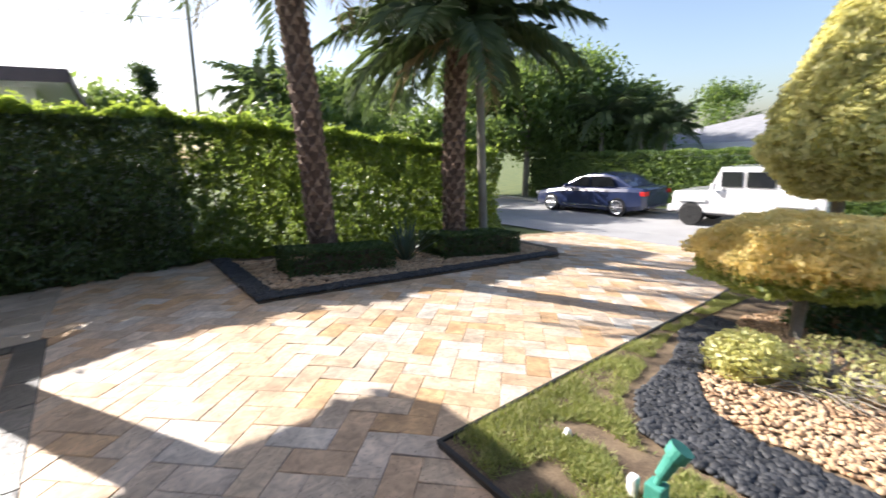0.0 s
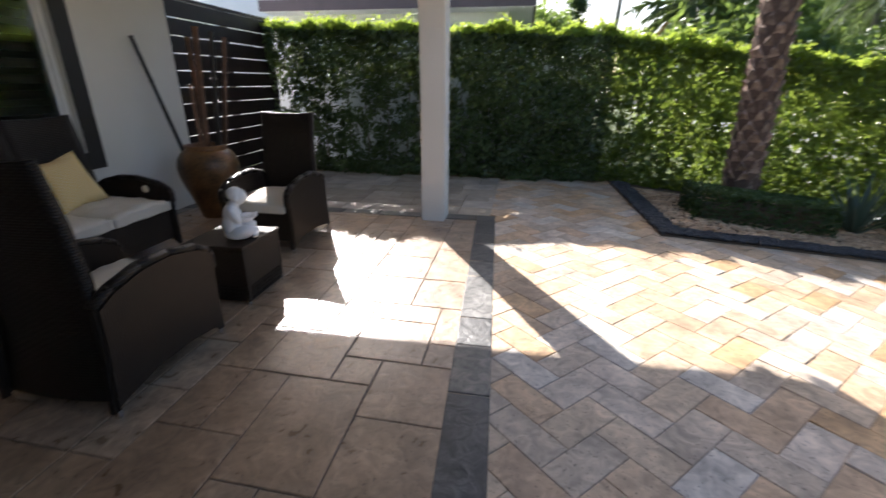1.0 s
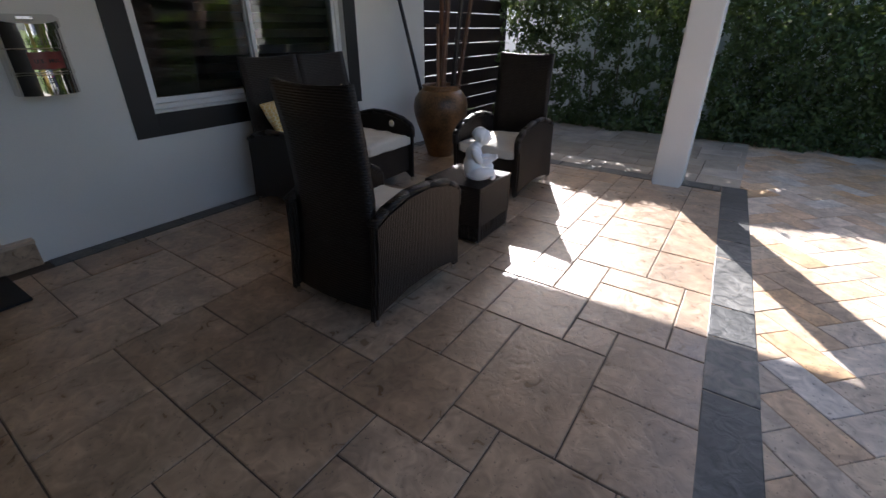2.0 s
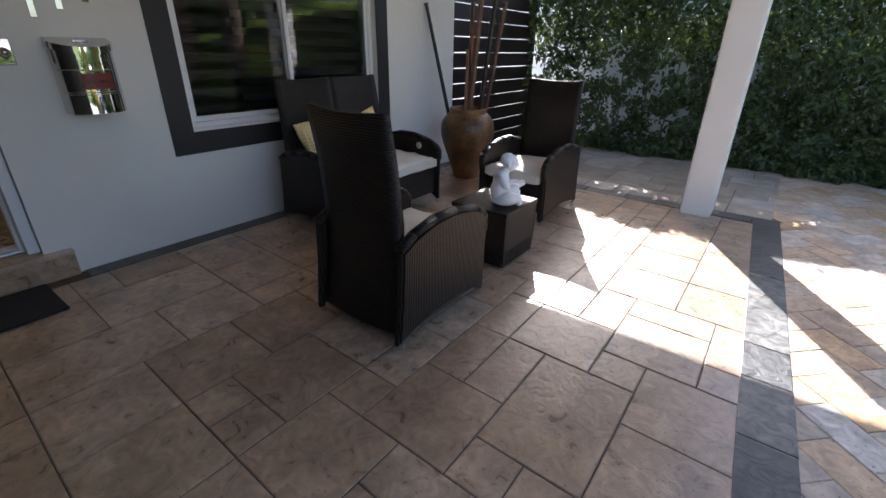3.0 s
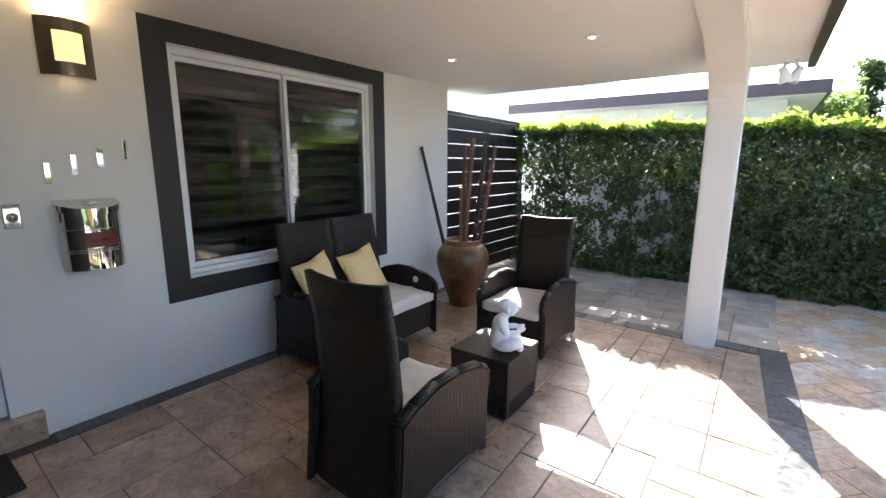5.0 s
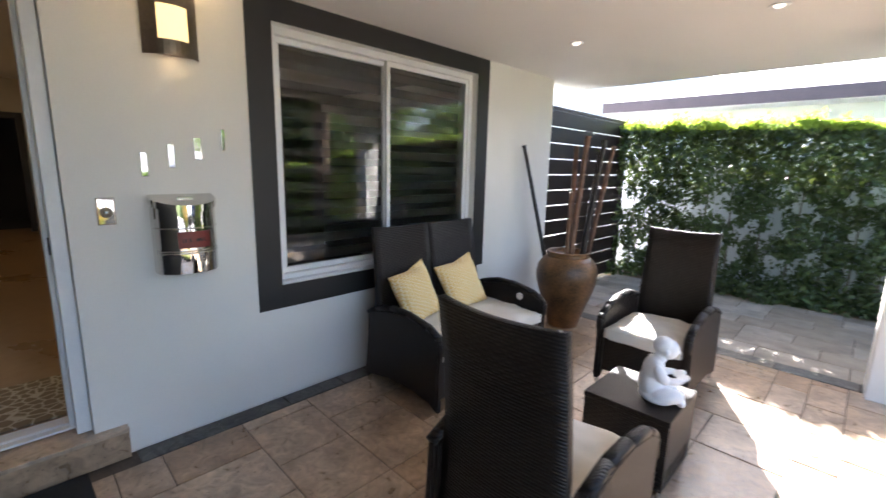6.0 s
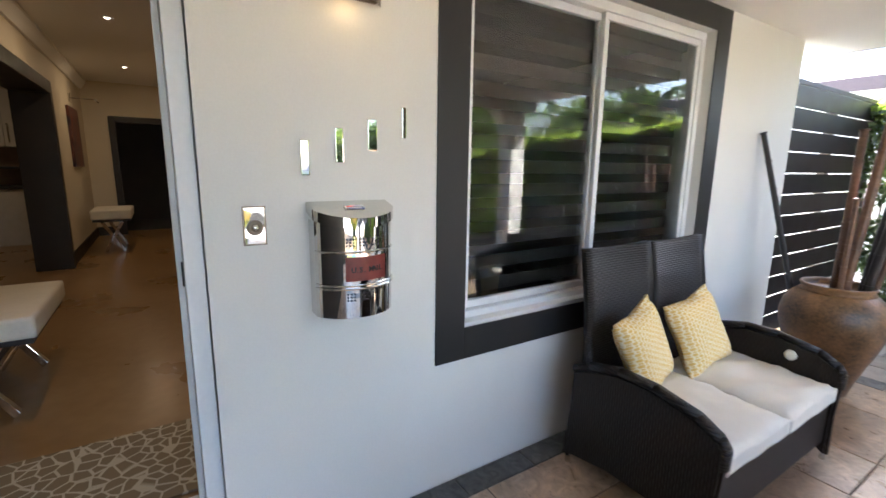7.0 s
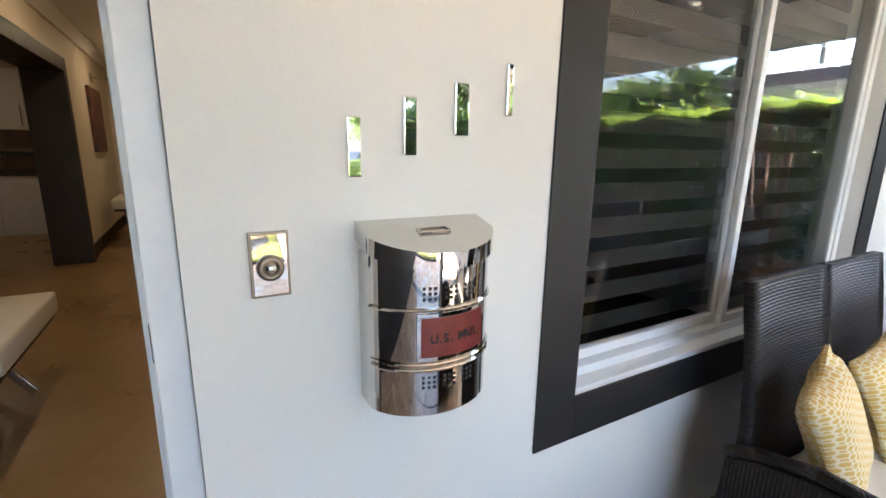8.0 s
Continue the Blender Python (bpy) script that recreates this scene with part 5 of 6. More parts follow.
def frond(bm, base, heading, rise, length, droop, leaflets=34, width=0.30, sag=0.5):
    """A feathered palm leaf: an arching midrib and two rows of narrow leaflets."""
    side = Vector((-math.sin(heading), math.cos(heading), 0))
    ahead = Vector((math.cos(heading), math.sin(heading), 0))
    pts = []
    for k in range(13):
        t = k / 12
        ang = rise - droop * t ** 1.3
        if k == 0:
            p = Vector(base)
        else:
            p = pts[-1] + (ahead * math.cos(ang) + Vector((0, 0, math.sin(ang)))) * length / 12
        pts.append(p)
    for k, (p, q) in enumerate(zip(pts, pts[1:])):
        tube(bm, p, q, 0.016 * (1 - k / 13), 0.016 * (1 - (k + 1) / 13), 4)
    for k in range(leaflets):
        t = 0.14 + 0.85 * k / leaflets
        i = min(11, int(t * 12))
        p = pts[i].lerp(pts[i + 1], t * 12 - i)
        axis = (pts[i + 1] - pts[i]).normalized()
        ln = width * (0.55 + 0.9 * math.sin(math.pi * min(1, t * 0.9 + 0.1))) * rng.uniform(0.8, 1.15)
        for s in (-1, 1):
            out = (side * s + axis * 0.75 + Vector((0, 0, rng.normal(-0.05, 0.22)))).normalized()
            tip = p + out * ln + Vector((0, 0, -ln * sag * rng.uniform(0.3, 1)))
            mid = p + out * ln * 0.5
            w = axis * 0.013
            a, b, c, d = (bm.verts.new(v) for v in (p, mid + w, tip, mid - w))
            bm.faces.new((a, b, c))
            bm.faces.new((a, c, d))


def palm(name, label, base, height, radius, fronds, length, lean=(0, 0), dry=3, scaly=True, leaflets=34, width=0.3, rise0=1.15, group="", sag=0.5):
    """A palm: a leaning trunk clad in old leaf bases and a crown of arching fronds."""
    p = thing(name, label, "palm tree", group, at=base)
    trunk, husk = bmesh.new(), bmesh.new()
    rings = 14
    axis = [Vector((lean[0] * t * t, lean[1] * t * t, height * t)) for t in [k / rings for k in range(rings + 1)]]
    for k in range(rings):
        tube(trunk, axis[k], axis[k + 1], radius * (1.12 - 0.2 * k / rings), radius * (1.12 - 0.2 * (k + 1) / rings), 14)
    if scaly:
        rows = int(height / 0.105)
        for r in range(rows):
            t = r / rows
            c = Vector((lean[0] * t * t, lean[1] * t * t, height * t))
            rad = radius * (1.12 - 0.2 * t)
            for j in range(7):
                a = 2 * math.pi * (j + 0.5 * (r % 2)) / 7 + rng.normal(0, 0.05)
                o = Vector((math.cos(a), math.sin(a), 0))
                s = Vector((-o.y, o.x, 0)) * rad * rng.uniform(0.30, 0.44)
                root = c + o * rad * 0.95
                v = [root - s - Vector((0, 0, 0.01)), root + s - Vector((0, 0, 0.01)), root + o * 0.038 + Vector((0, 0, 0.085)) + s * 0.35, root + o * 0.038 + Vector((0, 0, 0.085)) - s * 0.35, root + Vector((0, 0, 0.125))]
                q = [husk.verts.new(x + Vector(rng.normal(0, 0.009, 3))) for x in v]
                husk.faces.new((q[0], q[1], q[2], q[3]))
                husk.faces.new((q[3], q[2], q[4]))
                husk.faces.new((q[1], q[4], q[2]))
                husk.faces.new((q[0], q[3], q[4]))
    if scaly:
        part("old_leaf_base", husk, "bark", p, "pale diamond-shaped old leaf bases")
    part("trunk", trunk, "bark_dark" if scaly else "bark2", p)
    crown, old = bmesh.new(), bmesh.new()
    head = axis[-1]
    for k in range(fronds):
        t = (k + 0.5) / fronds
        rise = rise0 - 1.25 * t + rng.normal(0, 0.1)
        frond(crown, head + Vector((0, 0, 0.10 * (1 - t))), k * 2.39996 + rng.normal(0, 0.15), rise, length * rng.uniform(0.85, 1.1), 0.75 + 0.35 * t, leaflets, width, sag)
    for k in range(dry):
        frond(old, head - Vector((0, 0, 0.05)), k * 2.1 + 0.4, -0.2, length * 0.75, 1.2, 22, width * 0.8, sag)
    part("crown", crown, "frond", p, "arching grey-green feathered fronds")
    if dry:
        part("dead_frond", old, "frond_dry", p, "dry yellow-brown fronds")
    else:
        old.free()
    return p


palm("palm_tree", "date palm with diamond-scaled brown trunk in the bed", (2.02, 6.0, gz(2.02)), 4.15, 0.155, 36, 2.2, (-0.10, 0.1), 2)
palm("palm_tree", "date palm with diamond-scaled brown trunk and low dense crown", (4.35, 6.15, gz(4.35)), 3.5, 0.165, 54, 2.3, (0.30, 0.05), 2, leaflets=46, width=0.34, rise0=1.18)
for spot, tall, ln, k in (((4.0, 15.8), 3.7, 1.9, 1), ((5.2, 18.5), 3.9, 2.0, 2), ((11.0, 19.5), 4.6, 2.4, 3), ((16.8, 12.0), 3.5, 2.0, 4), ((17.8, 10.8), 3.2, 2.0, 5), ((18.2, 10.0), 2.8, 1.6, 6)):
    palm("garden_palm", "green feathery palm in a far garden", (spot[0], spot[1], gz(spot[0])), tall, 0.09, 18, ln, (0.2, 0.1), 3 if k in (1, 2) else 0, False, 26, 0.36, group="garden palms")

# spiky plant between the palms
spiky = thing("agave", "spiky grey-green agave between the palms", "agave", at=(3.15, 5.75, gz(3.15)))
for k in range(30):
    a, t = k * 2.39996, (k + 0.5) / 30
    bm = bmesh.new()
    o = Vector((math.cos(a), math.sin(a), 0))
    s = Vector((-o.y, o.x, 0))
    el = 1.35 - 1.1 * t
    tip = o * 0.62 * math.cos(el) + Vector((0, 0, 0.10 + 0.62 * math.sin(el)))
    mid = tip * 0.45 + Vector((0, 0, 0.03))
    v = [bm.verts.new(x) for x in (s * 0.018 + o * 0.02, -s * 0.018 + o * 0.02, mid + s * 0.026, mid - s * 0.026, mid - Vector((0, 0, 0.02)), tip)]
    for f in ((0, 2, 4), (1, 4, 3), (0, 4, 1), (2, 5, 4), (4, 5, 3), (0, 1, 3), (0, 3, 2), (2, 3, 5)):
        bm.faces.new([v[i] for i in f])
    part("leaf", bm, "agave", spiky)


# ---- rocks and gravel ----
def scatter(poly, count, lift, seed):
    r = np.random.default_rng(seed)
    xs, ys = [p[0] for p in poly], [p[1] for p in poly]
    got = []
    while len(got) < count:
        x, y = r.uniform(min(xs), max(xs)), r.uniform(min(ys), max(ys))
        if inside(x, y, poly):
            got.append((x, y, gz(x) + lift + r.uniform(0, 0.012)))
    return np.array(got)


edge_front = [(0.82, 4.60), (5.75, 5.08), (5.70, 5.30), (1.02, 4.83)]
edge_side = [(0.765, 6.9), (0.82, 4.60), (1.02, 4.83), (0.97, 6.9)]
rocks_bed = thing("lava_rock_border", "band of small black lava rocks edging the bed", "rocks", kind="stuff")
tagged(rocks("rocks", np.concatenate([scatter(edge_front, 2300, 0.03, 3), scatter(edge_side, 1000, 0.03, 4)]), 0.026, "lava", rocks_bed), kind="stuff")
gravel = thing("gravel", "tan river pebbles and wood chips over the bed", "gravel", kind="stuff")
tagged(rocks("pebbles", scatter([(0.97, 6.6), (1.02, 4.83), (5.70, 5.30), (6.0, 5.6), (6.0, 6.6)], 6500, 0.024, 5), 0.024, "pebble", gravel, 0.45), kind="stuff")
lava_lawn = [(1.70, 0.2), (1.80, 0.90), (1.86, 1.36), (2.20, 1.58), (2.9, 1.72), (3.6, 2.0), (4.3, 2.06), (4.2, 1.8), (3.4, 1.66), (2.75, 1.50), (2.35, 1.25), (2.25, 0.9), (2.2, 0.2)]
rocks_lawn = thing("lava_rock_border", "curved band of rounded black stones round the shrubs", "rocks", kind="stuff")
tagged(rocks("rocks", scatter(lava_lawn, 4600, 0.026, 6), 0.022, "lava", rocks_lawn, 0.6, 2), kind="stuff")
gravel2 = thing("gravel", "tan and rusty pebbles under the shrubs", "gravel", kind="stuff")
tagged(rocks("pebbles", scatter([(2.25, 0.0), (2.35, 1.25), (2.75, 1.50), (3.4, 1.66), (4.6, 1.9), (6.0, 1.6), (6.0, -0.6)], 13000, 0.022, 8), 0.018, "pebble", gravel2, 0.55, 1), kind="stuff")
grass = thing("grass", "patchy short green and straw-coloured lawn grass", "grass", kind="stuff")
gp_ = scatter([(1.0, -0.6), (1.0, 1.83), (2.05, 1.96), (4.7, 2.28), (7.8, 2.75), (7.8, 2.3), (4.2, 2.1), (3.4, 2.0), (2.1, 1.62), (1.75, 1.3), (1.7, -0.6)], 95000, 0.012, 9)
keep = np.array([noise.noise(Vector((p[0] * 4.6, p[1] * 4.6, 3.1))) * 1.2 + 0.37 > 0.62 * rng.random() for p in gp_])
gp_ = gp_[keep]
n = len(gp_)
ang, ht = rng.uniform(0, 6.283, n), rng.uniform(0.010, 0.045, n)
w = np.stack([np.cos(ang), np.sin(ang), np.zeros(n)], 1) * 0.0034
tip = gp_ + np.stack([rng.normal(0, 0.02, n), rng.normal(0, 0.02, n), ht], 1)
gv = np.stack([gp_ - w, gp_ + w, tip], 1).reshape(-1, 3)
tagged(raw("blades", gv.tolist(), np.arange(3 * n).reshape(-1, 3).tolist(), "grass", grass), kind="stuff")
edging = tagged(part("lawn_edging", boxes((0.955, 0.98, -5.0, 1.84, -0.06, 0.022), bevel=0.004), "charcoal"), "thin black edging between lawn and driveway", "edging", kind="structure")
for (xa, ya), (xb, yb) in (((0.965, 1.84), (2.05, 1.985)), ((2.05, 1.985), (4.79, 2.325)), ((4.79, 2.325), (8.6, 2.905))):
    bm = bmesh.new()
    v = [bm.verts.new((x, y + d, gz(x) + z)) for x, y in ((xa, ya), (xb, yb)) for d in (0, 0.022) for z in (-0.06, 0.022)]
    for f in ((0, 1, 3, 2), (4, 6, 7, 5), (0, 4, 5, 1), (2, 3, 7, 6), (1, 5, 7, 3), (0, 2, 6, 4)):
        bm.faces.new([v[i] for i in f])
    part("strip", bm, "charcoal", edging)
white = rocks("white_stone", np.array([[1.53, 1.55, -0.035]]), 0.045, "white_stone", None, 0.7, 3)
tagged(white, "single white stone lying on the lawn", "stone")
spotl = thing("garden_spotlight", "green garden spotlight with tilted head on the lawn", "garden light", at=(1.446, 1.054, gz(1.446)))
part("spike_box", boxes((-0.035, 0.035, -0.035, 0.035, 0.0, 0.11), bevel=0.008), "green_metal", spotl)
part("knuckle", tube(bmesh.new(), (0, 0, 0.108), (0.008, -0.010, 0.15), 0.015), "green_metal", spotl)
part("head", tube(tube(bmesh.new(), (0.008, -0.010, 0.145), (0.035, -0.042, 0.235), 0.026, 0.032, 16), (0.035, -0.042, 0.235), (0.050, -0.060, 0.275), 0.044, 0.046, 16), "green_metal", spotl)
timer = tagged(part("cable_box", boxes((1.395, 1.437, 1.115, 1.155, -0.06, 0.055), bevel=0.012), "white_stone"), "small beige cable box beside the garden light", "cable box")

# ---- neighbour's house behind the hedge ----
nb = thing("neighbour_house", "pale green bungalow with dark fascia behind the hedge", "house", at=(0, 0, 0))
part("wall", boxes((-12.0, -0.9, 9.95, 10.15, -0.1, 2.6), (-1.1, -0.9, 10.15, 16, -0.1, 2.6)), "neighbour", nb)
part("soffit", boxes((-5.7, -0.45, 9.42, 17, 2.60, 2.63)), "ceiling", nb)
part("fascia", boxes((-5.72, -0.42, 9.36, 9.42, 2.61, 2.80), (-0.46, -0.40, 9.42, 17, 2.61, 2.80)), "fascia_pale", nb, "dark purple-brown fascia board")
nr = bmesh.new()
v = [nr.verts.new(c) for c in ((-5.72, 9.36, 2.80), (-0.40, 9.36, 2.80), (-0.40, 17, 2.80), (-5.72, 17, 2.80), (-4.0, 13.2, 3.55), (-2.4, 13.2, 3.55))]
for f in ((0, 1, 5, 4), (1, 2, 5), (2, 3, 4, 5), (3, 0, 4)):
    nr.faces.new([v[i] for i in f])
part("roof", nr, "roof_tile", nb, "sunlit pale tiled roof")
for xw in (-3.6, -2.0):
    w_ = part("window", boxes((xw - 0.5, xw + 0.5, 9.93, 9.955, 1.2, 2.3), bevel=0.004), "tint", nb)
    part("window_frame", boxes((xw - 0.55, xw - 0.5, 9.92, 9.96, 1.15, 2.35), (xw + 0.5, xw + 0.55, 9.92, 9.96, 1.15, 2.35), (xw - 0.5, xw + 0.5, 9.92, 9.96, 2.3, 2.35), (xw - 0.5, xw + 0.5, 9.92, 9.96, 1.15, 1.2)), "alu", w_)
fence = tagged(part("garden_wall", boxes((-12.0, -0.3, 8.0, 8.15, -0.1, 2.05), (-0.3, 0.6, 8.0, 8.15, -0.1, 1.9)), "white_wall"), "white garden wall behind the hedge", "wall", kind="structure")
annex = thing("neighbour_annex", "tall white building beyond the slatted screen", "house")
part("wall", boxes((-11.0, -5.3, 12.2, 16, -0.1, 3.6)), "white_wall", annex)
part("parapet", boxes((-11.05, -5.25, 12.15, 16.05, 3.6, 4.1)), "white_wall", annex)


# ---- trees and far things ----
def tree(label, base, height, crown, spread, count, size=0.13, material="leaf_tree", group="garden trees", taper=0.55):
    """A broad-leaved tree: tapered trunk, limbs, and clumps of leaves round the limbs' ends."""
    t = thing("tree", label, "tree", group, at=(base[0], base[1], gz(base[0])))
    trunk = bmesh.new()
    fork = Vector((rng.normal(0, 0.15), rng.normal(0, 0.15), height * 0.45))
    tube(trunk, (0, 0, -0.1), fork, 0.16, 0.10, 10)
    part("trunk", trunk, "bark2", t)
    clumps = []
    for k in range(crown):
        a, h = k * 2.39996, rng.uniform(0.35, 1.0)
        r = spread * math.sqrt(rng.random()) * (1.1 - taper * h)
        c = Vector((math.cos(a) * r, math.sin(a) * r, height * h))
        clumps.append(c)
        if k % 3 == 0:
            limb = bmesh.new()
            tube(limb, fork, fork.lerp(c, 0.6) + Vector((0, 0, 0.15)), 0.06, 0.035, 7)
            tube(limb, fork.lerp(c, 0.6) + Vector((0, 0, 0.15)), c, 0.035, 0.012, 7)
            part("limb", limb, "bark2", t)
    per = count // crown
    pts = np.concatenate([np.array(c) + rng.normal(0, 1, (per, 3)) * np.array((0.42, 0.42, 0.3)) * spread * 0.42 for c in clumps])
    pts = pts[pts[:, 2] > 0.35]
    tagged(leaves("foliage", pts, size, material, t, 0.5, 0.3), kind="stuff")
    return t


tree("dark green leafy tree across the gardens", (5.9, 15.5), 4.0, 26, 2.6, 7000)
tree("dark green leafy tree across the gardens", (7.9, 17.0), 4.1, 26, 2.4, 7000)
tree("tall dark green tree across the street", (14.9, 18.0), 6.2, 34, 3.0, 10000)
tree("tall dark green tree across the street", (15.9, 15.6), 6.6, 34, 3.0, 10000)
tree("tall dark green tree across the street", (17.6, 13.6), 6.0, 30, 2.6, 9000)
tree("tall dark green tree across the street", (19.2, 12.2), 4.5, 26, 2.0, 7000)
tree("dense dark green tree across the street", (18.6, 16.0), 6.6, 34, 3.0, 10000)
tree("dense dark green tree across the street", (20.6, 14.0), 4.8, 30, 2.4, 9000)
tree("leafy tree behind the hedge", (4.2, 13.5), 2.9, 24, 1.6, 6000)
tree("light green tree behind the hedge", (9.4, 14.0), 3.2, 22, 2.0, 6000)
tree("distant green tree behind the grey roof", (36.0, 15.0), 5.6, 24, 2.8, 5000, 0.14)
tree("dark conifer-like tree beyond the neighbour's roof", (1.15, 19.0), 4.7, 34, 0.8, 6000, 0.07, "leaf_box", taper=1.0)
tree("dark shrubby tree beyond the neighbour's roof", (-0.2, 18.2), 3.3, 20, 1.8, 4000)
tree("dark leafy tree behind the hedge", (4.2, 20.0), 3.2, 22, 1.8, 5000)
tree("dark green leafy tree across the gardens", (10.4, 22.0), 5.2, 28, 3.0, 7000)


def hedge_y(label, xa, xb, ya, yb, height, count):
    h = thing("street_hedge", label, "hedge")
    k = rng.random(count)
    d = np.abs(rng.normal(0, 0.08, count))
    x = np.where(k < 0.6, xa + d, rng.uniform(xa, xb, count))
    y = rng.uniform(ya, yb, count)
    z = np.where(k > 0.75, height - d, rng.uniform(0.02, height, count)) + 0.04 * np.sin(y * 4)
    tagged(leaves("foliage", np.stack([x, y, z + gz(16)], 1), 0.07, "leaf_tree", h, 0.5, 0.3), kind="stuff")
    part("branchwork", boxes((xa + 0.25, xb - 0.1, ya + 0.1, yb - 0.1, gz(16) - 0.1, gz(16) + height - 0.25)), "leaf_box", h)
    return h


hedge_y("clipped green hedge along the far side of the street", 15.9, 16.8, -3.0, 15.5, 1.95, 22000)
far_house = thing("far_house", "low white house with grey tiled roof across the street", "house", at=(0, 0, gz(20) - 0.5))
part("wall", boxes((22.0, 32.0, 0.0, 13.6, -0.1, 2.5)), "white_wall", far_house)
fr_ = bmesh.new()
v = [fr_.verts.new(c) for c in ((21.3, -0.8, 2.55), (21.3, 14.4, 2.55), (32.7, 14.4, 2.55), (32.7, -0.8, 2.55), (26.5, 4.2, 3.9), (26.5, 9.4, 3.9))]
for f in ((0, 1, 5, 4), (1, 2, 5), (2, 3, 4, 5), (3, 0, 4), (3, 2, 1, 0)):
    fr_.faces.new([v[i] for i in f])
part("roof", fr_, "roof_grey", far_house, "grey tiled hip roof")
part("fascia", boxes((21.25, 21.35, -0.8, 14.4, 2.35, 2.6)), "white_wall", far_house)
power = thing("utility_pole", "weathered grey wooden pole beside the palm", "utility pole", at=(5.05, 6.22, gz(5.05)))
part("shaft", tube(bmesh.new(), (0, 0, -0.2), (0.03, 0, 7.5), 0.075, 0.06, 14), "pole", power)
power2 = thing("utility_pole", "thin leaning utility pole far behind the hedge", "utility pole", at=(2.75, 21.0, 0.0))
part("shaft", tube(bmesh.new(), (0, 0, -0.2), (0.45, 0, 8.5), 0.09, 0.07, 8), "pole", power2)
part("crossarm", boxes((-0.25, 1.05, -0.04, 0.04, 7.6, 7.7)), "pole", power2)
wire = thing("overhead_cable", "thin black overhead cable", "cable")
bm = bmesh.new()
ends = (Vector((-14.0, 20.5, 6.6)), Vector((3.1, 21.0, 6.7)), Vector((5.1, 6.22, 6.6)))
for a, b in zip(ends, ends[1:]):
    ps = [a.lerp(b, k / 12) - Vector((0, 0, 0.9 * (k / 12) * (1 - k / 12))) for k in range(13)]
    for p, q in zip(ps, ps[1:]):
        tube(bm, p, q, 0.012, 0.012, 5)
part("strand", bm, "cable", wire)


# ---- parked cars ----
def wheel(car, x, y, r, w, side, dark=False):
    t = tube(bmesh.new(), (x - w / 2, y, r), (x + w / 2, y, r), r, r, 28)
    bmesh.ops.bevel(t, geom=[e for e in t.edges if abs(e.verts[0].co.x - e.verts[1].co.x) < 1e-6], offset=0.025, segments=2, affect='EDGES')
    tyre = part("tyre", t, "tyre", car)
    xo = x + side * (w / 2 + 0.004)
    bm = bmesh.new()
    tube(bm, (xo - side * 0.03, y, r), (xo, y, r), r * 0.24, r * 0.22, 16)
    for k in range(10):
        a = k * 0.6283
        c = Vector((xo - side * 0.008, y + math.cos(a) * r * 0.40, r + math.sin(a) * r * 0.40))
        o = Vector((0, math.cos(a), math.sin(a)))
        tube(bm, c - o * r * 0.26, c + o * r * 0.26, 0.02, 0.016, 6)
    for k in range(28):
        a, b = k * 2 * math.pi / 28, (k + 1) * 2 * math.pi / 28
        tube(bm, (xo - side * 0.006, y + math.cos(a) * r * 0.66, r + math.sin(a) * r * 0.66), (xo - side * 0.006, y + math.cos(b) * r * 0.66, r + math.sin(b) * r * 0.66), 0.018, 0.018, 6)
    part("rim", bm, "tyre" if dark else "rim", tyre, "dark spoked rim" if dark else "silver spoked rim")


def loft(sections):
    """A body from closed outlines of equal length, given one after another along y."""
    bm = bmesh.new()
    rings = [[bm.verts.new(p) for p in s] for s in sections]
    n = len(rings[0])
    for a, b in zip(rings, rings[1:]):
        for k in range(n):
            bm.faces.new((a[k], a[(k + 1) % n], b[(k + 1) % n], b[k]))
    bm.faces.new(rings[0])
    bm.faces.new(rings[-1])
    bmesh.ops.recalc_face_normals(bm, faces=bm.faces)
    return bm


def slab(y, half, low, high, round_=0.08):
    """A rounded rectangular outline across the car at y."""
    r = min(round_, (high - low) / 2.2)
    return [(-half, y, low + r), (-half + r * 0.4, y, low), (half - r * 0.4, y, low), (half, y, low + r), (half, y, high - r), (half - r * 0.35, y, high - r * 0.3), (half - r, y, high), (-half + r, y, high), (-half + r * 0.35, y, high - r * 0.3), (-half, y, high - r)]


sedan = thing("car", "dark navy blue sedan parked across the street", "car", "parked cars", at=(13.75, 10.0, gz(14) - 0.05))
rows = [(2.22, 0.60, 0.30, 0.58), (2.12, 0.76, 0.22, 0.68), (1.6, 0.83, 0.20, 0.80), (0.85, 0.86, 0.18, 0.90), (0.0, 0.87, 0.18, 0.92), (-1.0, 0.87, 0.18, 0.94), (-1.7, 0.85, 0.20, 0.96), (-2.15, 0.78, 0.26, 0.94), (-2.26, 0.66, 0.36, 0.88)]
part("body", loft([slab(*r, 0.14) for r in rows]), "car_blue", sedan, smooth=False)
cab = [(0.95, 0.74, 0.86, 0.90), (0.35, 0.70, 0.86, 1.24), (-0.1, 0.66, 0.86, 1.36), (-0.7, 0.66, 0.86, 1.38), (-1.2, 0.67, 0.86, 1.28), (-1.75, 0.70, 0.86, 0.98)]
part("cabin", loft([slab(*r, 0.10) for r in cab]), "car_blue", sedan)
